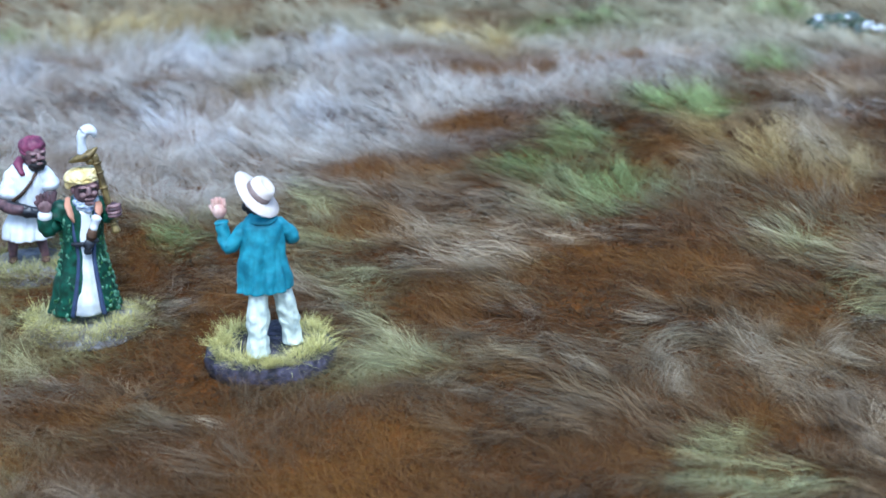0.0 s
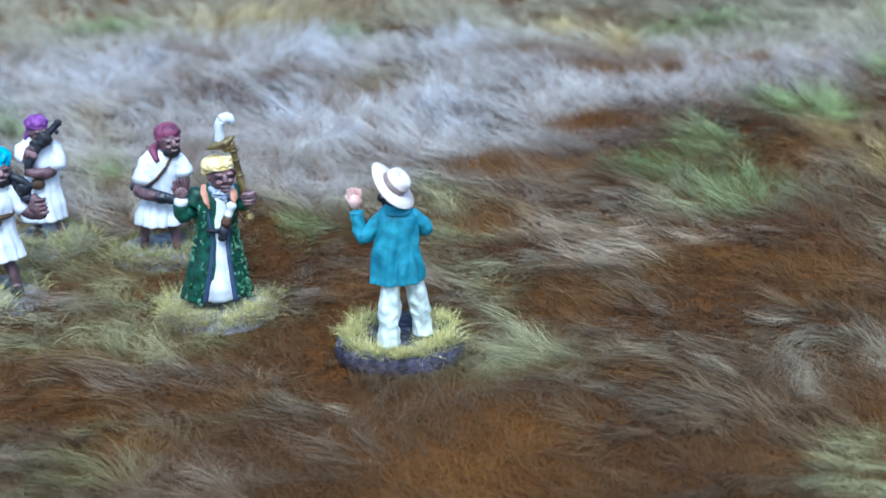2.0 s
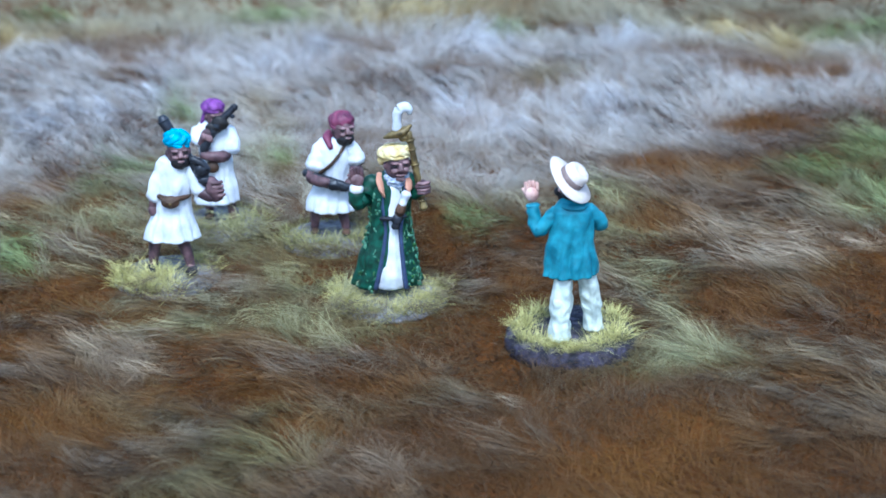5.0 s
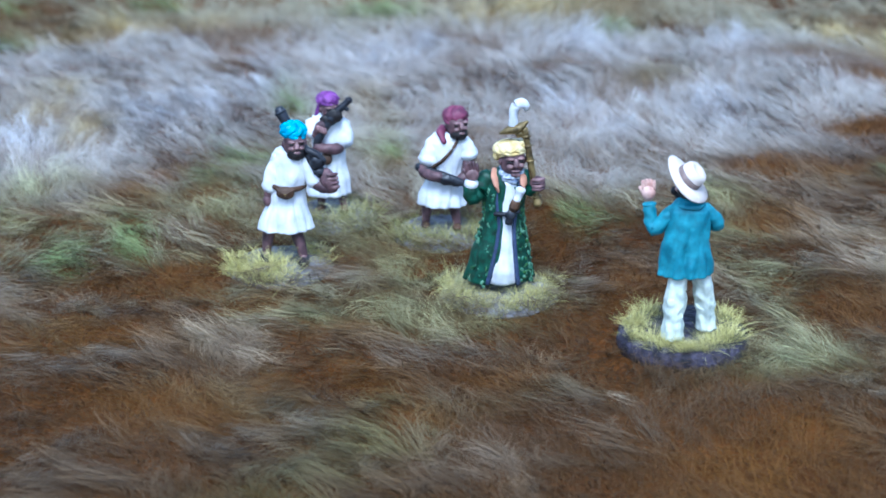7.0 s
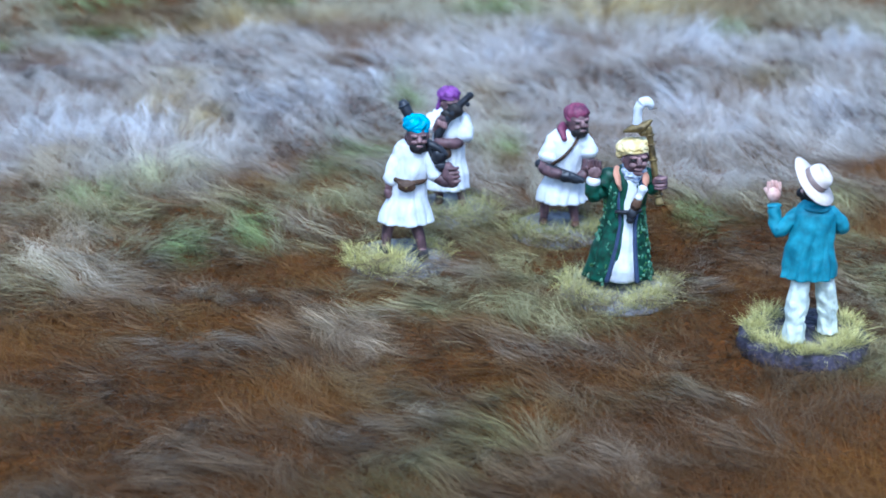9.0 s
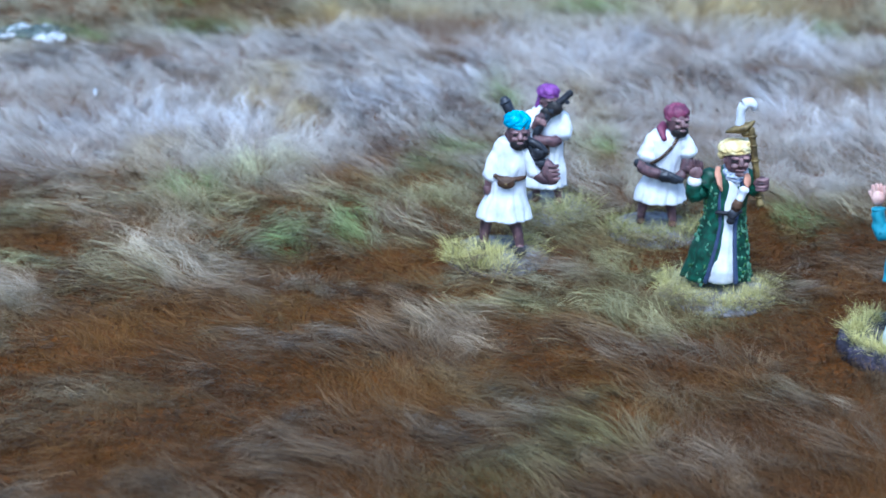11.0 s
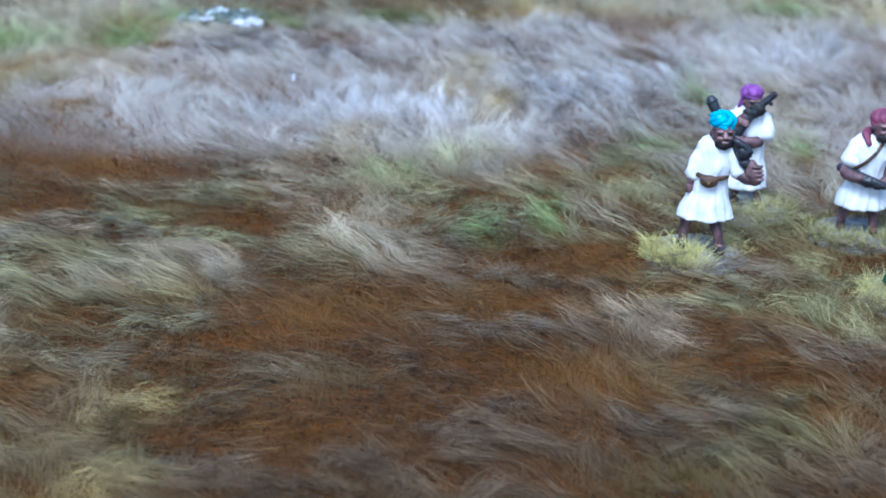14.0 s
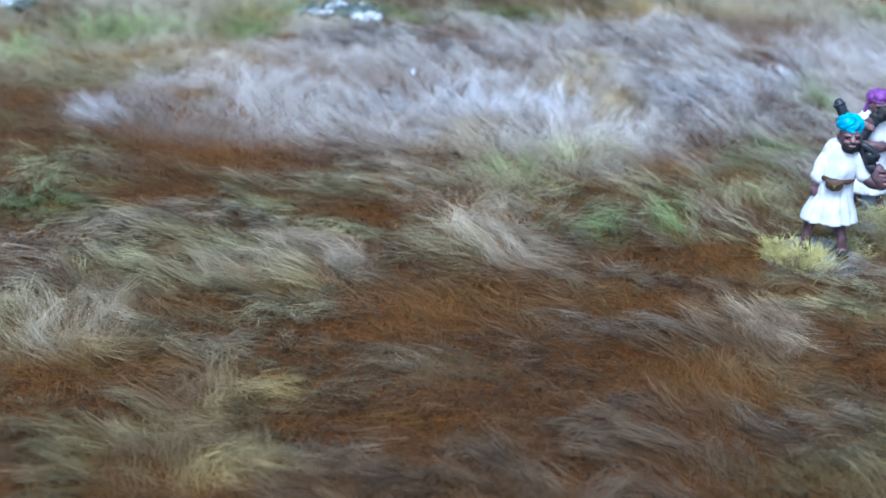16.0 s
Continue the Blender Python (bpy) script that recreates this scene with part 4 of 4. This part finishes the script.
def robe_figure():
    s = Shape()
    s.robe([(1.1, -0.3, -0.5, 6.7, 4.7), (3.0, -0.2, -0.1, 6.3, 4.7), (7.0, 0.0, 0.0, 5.3, 4.1), (11.0, 0.3, 0.1, 4.2, 3.4),
            (14.5, 0.5, 0.1, 3.8, 3.0), (18.0, 0.6, 0.0, 4.1, 2.9), (21.0, 0.7, 0.0, 4.3, 2.7), (22.6, 0.9, 0.0, 3.2, 2.2), (23.4, 1.2, 0.1, 1.8, 1.5)],
           GREEN, 0.035, 8, 56, phase=0.4, wild=0.06)
    # raised flecks of the brocade
    r = random.Random(8)
    for k in range(260):
        z = r.uniform(1.0, 21.0)
        q = max(0.0, min(1.0, z / 14.0))
        ru, rv = 6.75 - 2.9 * q, 5.25 - 2.25 * q
        t = r.choice((r.uniform(0.35, 1.15), r.uniform(1.95, 3.3), r.uniform(-0.4, 0.35)))
        s.lump((-0.2 + 0.7 * q + ru * math.cos(t), rv * math.sin(t) - 0.06, z), (r.uniform(0.14, 0.38), 0.2, r.uniform(0.18, 0.6)), r.choice((FLECK, FLECK, MOSSY)), (r.uniform(-35, 35), r.uniform(-35, 35), 0), seg=6)
    # white gown in the open front, dark trims beside it
    s.robe([(1.5, 0.3, 2.8, 2.7, 2.1), (4.0, 0.5, 3.2, 2.4, 2.1), (9.0, 0.9, 2.4, 1.5, 1.75), (13.0, 1.1, 1.75, 1.3, 1.75), (17.0, 1.2, 1.55, 1.75, 1.7), (21.5, 1.6, 1.3, 1.8, 1.5)],
           WHITE, 0.06, 9, 36, cap=True)
    for k, off in ((-1, 2.5), (1, 2.6)):
        s.tube([(0.3 + k * off * 1.12, 4.1, 1.6, 0.5), (0.5 + k * 2.45, 4.4, 4.0, 0.45), (0.9 + k * 1.7, 3.5, 9.0, 0.4), (1.1 + k * 1.3, 3.0, 13.0, 0.4), (1.2 + k * 1.9, 2.6, 17.0, 0.4), (1.6 + k * 2.0, 2.0, 21.5, 0.4)], NAVY, 10)
    # peach lapels lying on the shoulders
    s.tube([(-0.5, 3.1, 19.9, 0.6), (-0.8, 3.0, 20.8, 0.95), (-1.1, 2.2, 22.2, 0.9), (-1.0, 0.4, 23.2, 0.7)], PEACH, 14, flat=0.45)
    s.tube([(4.1, 3.0, 20.1, 0.55), (4.2, 2.9, 21.0, 0.85), (4.2, 2.0, 22.2, 0.8), (3.9, 0.4, 23.0, 0.6)], PEACH, 14, flat=0.45)
    # arms
    s.tube([(-2.2, 0.2, 22.0, 1.7), (-4.0, 0.9, 19.2, 1.85), (-5.4, 1.6, 18.3, 1.75), (-5.5, 1.9, 20.4, 1.5)], GREEN, 16, 5, wild=0.2)
    s.tube([(-5.5, 1.9, 20.7, 1.35), (-5.45, 2.0, 21.4, 1.3)], WHITE, 14, 2)
    s.fist(-5.3, 2.2, 22.9, 1.35, SKIN_DARK, (-0.05, 0.1, 1), (1, 0, 0))
    s.tube([(4.0, 0.0, 22.0, 1.7), (5.3, 0.4, 19.9, 1.6), (5.7, 1.2, 19.4, 1.35), (6.5, 2.0, 20.4, 1.05)], GREEN, 16, 5, wild=0.2)
    s.lump((6.9, 2.3, 21.2), (1.5, 1.1, 1.3), SKIN_DARK, rough=0.2, freq=1.5)
    for k in range(4):
        s.tube([(5.9, 3.1, 20.2 + 0.62 * k, 0.34), (7.1, 3.5, 20.25 + 0.62 * k, 0.4), (8.0, 2.6, 20.3 + 0.62 * k, 0.32)], GLINT if k % 2 else SKIN_DARK, 8, 2)
    # ceremonial axe: gilt shaft with rings, a winged blade and a white crest
    s.tube([(6.9, 2.4, 16.9, 0.85), (6.7, 2.2, 18.0, 0.62), (6.2, 1.8, 20.8, 0.6), (5.5, 1.2, 25.0, 0.66), (4.8, 0.7, 29.0, 0.64), (4.4, 0.5, 31.2, 0.7)], GOLD, 12)
    for z, u, v, q in ((25.2, 5.5, 1.2, 1.0), (28.0, 5.0, 0.8, 0.95), (29.8, 4.7, 0.6, 1.1), (18.4, 6.6, 2.1, 1.0)):
        s.hoop((u, v, z), (-0.16, -0.12, 1), q * 0.68, 0.22, GOLD, seg=18)
    s.tube([(-0.1, 0.5, 30.4, 0.35), (0.9, 0.55, 30.7, 0.8), (2.0, 0.6, 31.0, 1.1), (3.1, 0.6, 31.3, 1.25), (4.0, 0.5, 31.8, 0.9), (4.9, 0.4, 32.6, 0.35)], GOLD, 14, flat=0.75, wild=0.25)
    s.lump((3.5, 0.6, 30.2), (0.9, 0.7, 0.7), GOLD, rough=0.2, freq=1.5)
    s.tube([(2.4, 0.3, 31.6, 0.9), (2.3, 0.3, 33.4, 0.78), (2.4, 0.3, 34.8, 0.85), (3.0, 0.25, 35.9, 0.98), (3.9, 0.2, 36.1, 0.98), (4.6, 0.15, 35.6, 0.8), (4.7, 0.1, 34.8, 0.5)], WHITE, 16, 4, wild=0.12)
    # head, scarf and wound turban
    s.hoop((1.9, 0.6, 22.9), (0.0, 0.25, 1), 1.75, 0.7, SCARF, 0.25)
    s.hoop((2.0, 1.2, 22.3), (0.0, 0.45, 1), 1.5, 0.6, SCARF, 0.25)
    s.lump((2.1, 2.4, 22.4), (1.6, 0.85, 0.8), SCARF, rough=0.35, freq=1.8)
    s.head(2.2, 0.9, 25.2, 1.55, SKIN_DARK, None, (0.25, 1.0))
    s.lump((2.3, 1.5, 23.7), (1.3, 1.0, 0.8), SKIN_DARK, rough=0.1)
    s.turban(1.75, 0.2, 26.9, 1.62, YELLOW, (-0.2, -0.1), 0.66, 12, 1.8)
    s.lump((-0.7, 0.5, 26.0), (0.75, 1.0, 0.9), YELLOW, rough=0.15)
    # dagger at the waist
    s.tube([(3.7, 3.7, 20.4, 1.0), (3.3, 3.8, 19.3, 0.68), (2.9, 3.9, 18.4, 0.75)], WHITE, 12, 3)
    s.tube([(2.8, 3.8, 18.1, 0.85), (2.4, 3.8, 16.9, 1.0), (2.0, 3.7, 16.2, 0.7)], LEATHER, 12)
    s.lump((1.8, 4.0, 15.4), (1.0, 0.8, 1.1), GUN, rough=0.3, freq=2)
    s.lump((1.5, 4.1, 14.2), (0.75, 0.6, 0.8), GUN, rough=0.3, freq=2)
    s.tube([(-1.2, 3.2, 15.4, 0.4), (1.4, 3.8, 15.5, 0.45), (3.4, 3.2, 15.8, 0.4)], GUN, 10)
    return tagged(s.done("figurine", stand("robe", -0.35), FACING), "painted miniature in green robe and yellow turban, holding gilt axe", "figurine", "painted figurines")


def maroon_figure():
    s = Shape()
    for u, v in ((-2.9, 0.4), (3.6, 1.6)):
        s.tube([(u, v, 0.4, 0.8), (u * 0.9, v - 0.2, 3.0, 1.0), (u * 0.7, v - 0.5, 6.0, 1.2)], SKIN_DARK, 12)
        s.lump((u, v + 0.8, 0.35), (0.95, 1.7, 0.6), LEATHER, rough=0.1)
    s.robe([(5.0, 0.7, 0.6, 5.3, 4.1), (7.0, 0.8, 0.5, 4.7, 3.7), (9.6, 1.1, 0.3, 3.8, 3.1), (12.2, 1.6, 0.2, 3.4, 2.8), (15.5, 1.7, 0.1, 3.9, 2.9),
            (18.2, 1.8, 0.0, 4.1, 2.6), (19.6, 2.1, 0.0, 3.0, 2.1), (20.4, 2.4, 0.0, 1.7, 1.5)], WHITE, 0.03, 6, 108, 5, phase=0.7, wild=0.06, crease=0.05, run=0.13,
           pleats=((262, 0.15, 6, 0.875), (236, 0.13, 6, 0.625), (292, 0.17, 7, 0.9375), (318, 0.13, 6, 0.6875), (212, 0.12, 6, 0.5625), (338, 0.09, 5, 0.5)))
    s.tube([(-0.6, 0.3, 18.0, 1.7), (-1.7, 0.9, 15.8, 1.9), (-2.3, 1.4, 14.3, 2.15)], WHITE, 18, 5, wild=0.2)
    s.tube([(4.6, 0.3, 18.2, 1.7), (5.8, 0.8, 16.4, 1.75), (6.1, 1.2, 15.2, 1.95)], WHITE, 18, 5, wild=0.2)
    # forearms over a gun held across the belly
    s.tube([(-2.6, 1.3, 13.4, 1.3), (-3.1, 2.2, 12.2, 1.25), (-1.2, 3.8, 11.9, 1.15), (0.4, 4.4, 11.9, 1.0)], SKIN_DARK, 12)
    s.tube([(6.0, 1.4, 14.2, 1.3), (5.6, 2.4, 11.6, 1.2), (4.2, 3.4, 10.8, 1.0)], SKIN_DARK, 12)
    s.tube([(-4.2, 1.2, 13.0, 0.9), (-2.6, 2.4, 12.8, 0.75), (0.4, 3.9, 12.2, 0.8), (3.0, 4.5, 11.4, 0.85), (5.0, 4.7, 10.6, 0.6)], GUN, 12)
    s.lump((1.6, 4.6, 11.4), (1.9, 0.9, 1.15), GUN, (0, 12, 0), rough=0.25, freq=1.6)
    s.lump((3.4, 4.6, 10.9), (1.3, 0.8, 1.0), GUN, (0, 15, 0), rough=0.25, freq=1.6)
    s.lump((0.0, 4.3, 11.6), (0.9, 0.8, 0.95), SKIN_DARK, rough=0.15, freq=2)
    # strap and collar
    s.tube([(4.2, 1.7, 19.4, 0.55), (2.6, 2.9, 17.0, 0.55), (0.6, 3.2, 14.8, 0.55), (-1.2, 2.6, 13.4, 0.55)], LEATHER, 10, flat=0.6)
    s.tube([(1.0, -0.6, 20.9, 0.8), (0.6, 1.0, 20.2, 1.3), (1.2, 2.5, 18.6, 0.8)], MAROON, 12, flat=0.6)
    s.tube([(3.9, 0.4, 20.2, 0.6), (3.8, 1.4, 19.6, 0.55)], MAROON, 10, flat=0.7)
    s.head(3.6, 0.9, 21.9, 1.45, SKIN_DARK, BEARD, (0.5, 1.0))
    s.lump((3.4, 0.3, 23.7), (2.55, 2.5, 1.85), MAROON, rough=0.05, seg=48, ridges=8, twist=0.8, deep=0.05)
    s.hoop((3.4, 0.4, 22.9), (0.1, 0.25, 1), 2.05, 0.5, MAROON, 0.1)
    s.hoop((3.4, 0.3, 23.8), (-0.25, -0.1, 1), 1.75, 0.55, MAROON, 0.1)
    return tagged(s.done("figurine", stand("maroon", -0.5), FACING), "painted miniature in a white robe and maroon turban, holding a gun", "figurine", "painted figurines")


def blue_figure():
    s = Shape()
    for u, v in ((-2.6, 0.0), (4.9, 1.8)):
        s.tube([(u, v, 0.4, 0.85), (u * 0.9, v - 0.2, 3.2, 1.05), (u * 0.7, v - 0.5, 6.4, 1.3)], SKIN_DARK, 12)
        s.lump((u, v + 1.2, 0.5), (1.35, 2.3, 0.8), BEARD, rough=0.15, freq=1.5)
        s.tube([(u - 1.0, v + 0.6, 0.5, 0.28), (u, v + 1.0, 1.35, 0.34), (u + 1.0, v + 0.6, 0.5, 0.28)], GLINT, 8, 3)
    s.robe([(6.7, 1.6, 0.6, 5.4, 4.1), (8.6, 1.7, 0.5, 4.8, 3.7), (11.6, 2.0, 0.3, 3.8, 3.1), (14.8, 2.2, 0.2, 3.3, 2.7), (17.8, 2.6, 0.2, 3.6, 2.8),
            (20.8, 2.9, 0.0, 3.8, 2.6), (22.6, 3.1, 0.0, 3.0, 2.1), (23.4, 3.4, 0.0, 1.8, 1.5)], WHITE, 0.03, 6, 108, 5, phase=2.0, wild=0.06, crease=0.05, run=0.13,
           pleats=((272, 0.14, 6, 0.75), (244, 0.17, 7, 0.875), (300, 0.14, 6, 0.6875), (324, 0.12, 6, 0.625), (218, 0.13, 6, 0.625)))
    s.tube([(0.9, 0.2, 21.4, 1.5), (-0.3, 0.5, 18.6, 1.4), (-1.3, 0.9, 15.0, 1.55)], WHITE, 18, 6, wild=0.3)
    s.tube([(-1.4, 0.9, 14.8, 0.95), (-1.6, 1.1, 13.4, 0.85)], SKIN_DARK, 12, 3)
    s.lump((-1.8, 1.3, 12.6), (0.85, 0.9, 1.25), SKIN_DARK, rough=0.2, freq=1.6)
    s.tube([(5.6, 0.2, 20.8, 1.75), (7.0, 0.9, 18.0, 1.7), (7.6, 1.6, 16.2, 1.6)], WHITE, 14, wild=0.12)
    s.tube([(7.5, 1.6, 16.4, 1.25), (9.2, 2.2, 15.6, 1.2), (10.2, 2.5, 15.6, 1.15)], SKIN_DARK, 12, 3, wild=0.15)
    s.tube([(9.7, 2.0, 18.8, 1.2), (10.4, 2.3, 17.2, 1.5), (10.9, 2.5, 15.2, 1.35)], SKIN_DARK, 14, wild=0.25)
    for k in range(4):
        s.tube([(10.2 + 0.15 * k, 3.5, 18.6 - 0.85 * k, 0.36), (11.3 + 0.15 * k, 3.3, 18.5 - 0.85 * k, 0.42), (11.9 + 0.12 * k, 2.4, 18.4 - 0.85 * k, 0.34)], GLINT if k % 2 else SKIN_DARK, 8, 2)
    # belt and pouch
    s.hoop((2.3, 0.3, 15.6), (0.06, 0.0, 1), 3.15, 0.42, LEATHER, 0.0, 1.2)
    s.lump((2.0, 3.6, 15.0), (1.75, 0.9, 1.3), LEATHER, rough=0.1)
    s.tube([(0.3, 3.7, 15.8, 0.3), (2.0, 4.3, 14.9, 0.42), (3.7, 3.7, 15.8, 0.3)], LEATHER, 10, 3)
    s.lump((2.0, 4.5, 14.9), (0.3, 0.2, 0.3), GOLD, seg=8)
    # heavy gun over the shoulder
    s.tube([(1.0, -1.6, 30.4, 0.85), (1.4, -1.4, 29.6, 1.1), (3.2, -0.6, 26.4, 0.95), (5.6, 0.4, 23.0, 0.95), (7.2, 1.2, 20.8, 1.1), (8.4, 1.6, 19.0, 1.2), (9.0, 2.0, 18.0, 0.9)], GUN, 14)
    s.hoop((1.3, -1.4, 29.7), (-0.45, -0.2, 0.85), 1.0, 0.28, GUN, seg=18)
    s.hoop((2.6, -0.9, 27.5), (-0.45, -0.2, 0.85), 0.95, 0.25, GUN, seg=18)
    s.lump((8.2, 2.2, 20.8), (1.5, 1.1, 1.5), GUN, (0, 25, 0), rough=0.3, freq=1.6)
    s.tube([(6.4, 2.0, 23.2, 0.7), (8.4, 2.4, 22.3, 0.75), (9.6, 2.4, 21.0, 0.6)], GUN, 10, 3)
    s.lump((8.7, 2.4, 18.8), (1.3, 0.8, 0.8), GUN, rough=0.25, freq=1.6)
    s.head(3.9, 0.9, 24.2, 1.45, SKIN_DARK, BEARD, (0.3, 1.0))
    s.turban(3.7, 0.3, 26.0, 1.36, BLUE, (0.1, 0.0), 1.0, 7, -1.4)
    return tagged(s.done("figurine", stand("blue", -0.4), FACING), "painted miniature in a white robe and bright blue turban, gun shouldered", "figurine", "painted figurines")


def purple_figure():
    s = Shape()
    for u, v in ((-2.0, 0.0), (2.9, 1.2)):
        s.tube([(u, v, 0.4, 0.8), (u * 0.9, v - 0.2, 3.0, 1.0), (u * 0.7, v - 0.5, 6.0, 1.2)], SKIN_DARK, 12)
        s.lump((u, v + 0.9, 0.4), (1.0, 1.9, 0.7), LEATHER, rough=0.15, freq=1.5)
    s.robe([(3.6, -0.3, 0.4, 4.7, 4.0), (6.5, -0.2, 0.4, 4.2, 3.5), (10.0, 0.0, 0.2, 3.5, 2.9), (13.5, 0.1, 0.2, 3.2, 2.7), (16.0, 0.1, 0.1, 3.5, 2.7),
            (18.6, -0.1, 0.0, 3.7, 2.5), (20.2, -0.2, 0.0, 2.8, 2.0), (21.0, -0.2, 0.0, 1.7, 1.5)], WHITE, 0.03, 6, 108, 5, phase=3.1, wild=0.06, crease=0.05, run=0.13,
           pleats=((280, 0.14, 6, 0.75), (250, 0.14, 7, 0.75), (308, 0.15, 6, 0.75), (332, 0.12, 6, 0.625)))
    s.tube([(2.6, 0.2, 18.8, 1.75), (3.4, 0.8, 16.4, 1.9), (3.2, 1.4, 14.8, 2.0)], WHITE, 18, 5, wild=0.2)
    s.tube([(-3.0, 0.2, 18.8, 1.6), (-3.4, 1.2, 17.4, 1.5), (-2.6, 2.2, 17.2, 1.3)], WHITE, 18, 5, wild=0.2)
    # upper forearm raised to the gun, lower forearm across the belly
    s.tube([(-2.2, 2.4, 16.8, 1.2), (-1.5, 3.1, 18.4, 1.3), (-0.6, 3.3, 19.6, 1.1)], SKIN_DARK, 14, wild=0.2)
    s.tube([(2.6, 2.2, 13.9, 1.15), (1.2, 3.2, 14.0, 1.2), (-0.8, 3.7, 14.4, 1.1), (-2.4, 3.6, 14.9, 1.05)], SKIN_DARK, 14, wild=0.2)
    for k in range(4):
        s.tube([(-1.9 + 0.5 * k, 4.3, 19.5 - 0.2 * k, 0.32), (-1.7 + 0.5 * k, 4.4, 18.4 - 0.2 * k, 0.34)], GLINT, 8, 2)
    # gun from the raised muzzle past the chin down to the hand
    s.tube([(4.9, 2.0, 24.5, 0.62), (4.2, 2.1, 23.8, 0.7), (2.4, 2.5, 22.2, 0.8), (0.6, 3.0, 20.6, 1.1), (-0.8, 3.4, 18.2, 0.9), (-1.9, 3.5, 16.2, 0.95), (-2.2, 3.4, 15.0, 0.8)], GUN, 14)
    s.hoop((4.6, 2.0, 24.2), (0.6, -0.1, 0.7), 0.62, 0.24, GUN, seg=16)
    s.tube([(3.4, 2.3, 23.1, 0.4), (4.3, 2.5, 22.3, 0.5)], GUN, 10, 2)
    s.lump((1.6, 2.9, 21.2), (1.7, 1.0, 1.5), BEARD, (0, 20, 0), rough=0.25, freq=1.4)
    s.lump((0.4, 2.8, 20.3), (1.9, 1.2, 1.3), BEARD, rough=0.25, freq=1.2)
    s.lump((-0.6, 3.4, 11.9), (1.5, 0.9, 1.3), LEATHER, rough=0.15)
    s.head(0.4, 0.8, 22.0, 1.25, SKIN_DARK, BEARD, (0.45, 1.0))
    s.tube([(-1.6, 0.2, 22.8, 0.8), (-2.3, 0.3, 20.4, 0.75), (-2.4, 0.6, 18.8, 0.4)], PURPLE, 10, flat=0.6)
    s.turban(0.1, 0.3, 23.4, 1.2, PURPLE, (-0.1, 0.0), 0.95, 8, 1.2)
    return tagged(s.done("figurine", stand("purple", -0.5), FACING), "painted miniature in a white robe and purple turban, gun raised", "figurine", "painted figurines")


hat_figure()
robe_figure()
maroon_figure()
blue_figure()
purple_figure()


# ---- stone outcrops at the back of the mat ----
def stone(seed, size, mat, parent, at, label=""):
    bm = bmesh.new()
    bmesh.ops.create_icosphere(bm, subdivisions=3, radius=1.0)
    for vt in bm.verts:
        p = vt.co.copy()
        q = 1 + 0.35 * noise.noise(p * 1.3 + Vector((seed * 3.1, 0, 0))) + 0.14 * noise.noise(p * 3.5 + Vector((0, seed, 0)))
        vt.co = Vector((p.x * size[0], p.y * size[1], max(p.z, -0.45) * size[2])) * q * 0.001
    me = bpy.data.meshes.new("rock")
    bm.to_mesh(me)
    bm.free()
    for f in me.polygons:
        f.use_smooth = seed % 4 == 0
    ob = part("rock", me, mat, parent, label)
    ob.matrix_basis = pose(at[0] / 1000, at[1] / 1000, at[2] / 1000, 0, 0, seed * 47)
    return ob


def outcrop(x, y, turn, wide, deep, count, seed, white, label):
    """A low heap of broken stones, some mossy and some chalky, flat at the front and highest in the middle."""
    top = new("rock_outcrop")
    top.matrix_world = pose(x / 1000, y / 1000, FLOOR + 0.0004, 0, 0, turn)
    r = random.Random(seed)
    for k in range(count):
        a, q = r.uniform(0, 2 * math.pi), math.sqrt(r.uniform(0, 1))
        u, v = wide * q * math.cos(a), deep * q * math.sin(a)
        high = 3.8 * (1 - 0.8 * q)
        big = r.uniform(1.0, 2.5) * (1.25 - 0.5 * q)
        mat = r.choice((MOSS, STONE, STONE, GRANITE))
        stone(seed + k, (big * r.uniform(0.9, 1.6), big * r.uniform(0.7, 1.1), big * r.uniform(0.45, 0.85)), mat, top, (u, v, high * r.uniform(0.5, 0.95)))
    for k, (u, v, z, big) in enumerate(white):
        for j in range(3):
            s_ = big * r.uniform(0.45, 0.75)
            stone(seed + 60 + 3 * k + j, (s_ * r.uniform(1.0, 1.6), s_ * 0.8, s_ * 0.6), CHALK, top, (u + (j - 1) * big * 0.7, v + r.uniform(-0.5, 0.5), z + r.uniform(-0.3, 0.3)), "white chalky rock")
    return tagged(top, label, "rocks", "rock outcrops")


outcrop(-374, 519, 28, 12.5, 6.0, 46, 40, ((6.5, -5.0, 1.2, 3.2), (9.0, -4.0, 1.0, 1.8), (-4.5, -4.2, 2.0, 1.5), (-0.5, 0.0, 3.6, 1.1), (6.0, 0.5, 3.2, 1.2)), "low heap of mossy dark rocks with white chips, on the fur")
outcrop(-8, 625, 3, 10.5, 5.0, 40, 80, ((-5.5, 0.5, 2.6, 2.0), (7.5, -3.5, 1.4, 2.4), (1.5, -1.0, 3.2, 1.2), (10.0, -4.5, 0.8, 1.5)), "low heap of grey-green rocks with white chips, at the mat's back")
outcrop(-452, 471, 30, 9.0, 5.0, 32, 120, ((2.0, 1.0, 2.8, 1.2),), "low heap of grey rocks half hidden in the fur")


# ---- a lone white chip among the frosted pile ----
chip = new("stone_chip")
chip.matrix_world = pose(-328 / 1000, 481 / 1000, FLOOR + 0.002, 0, 0, 20)
stone(7, (0.55, 0.45, 1.2), CHALK, chip, (0, 0, 0.4))
tagged(chip, "tiny white stone chip standing in the frosted fur", "stone chip")
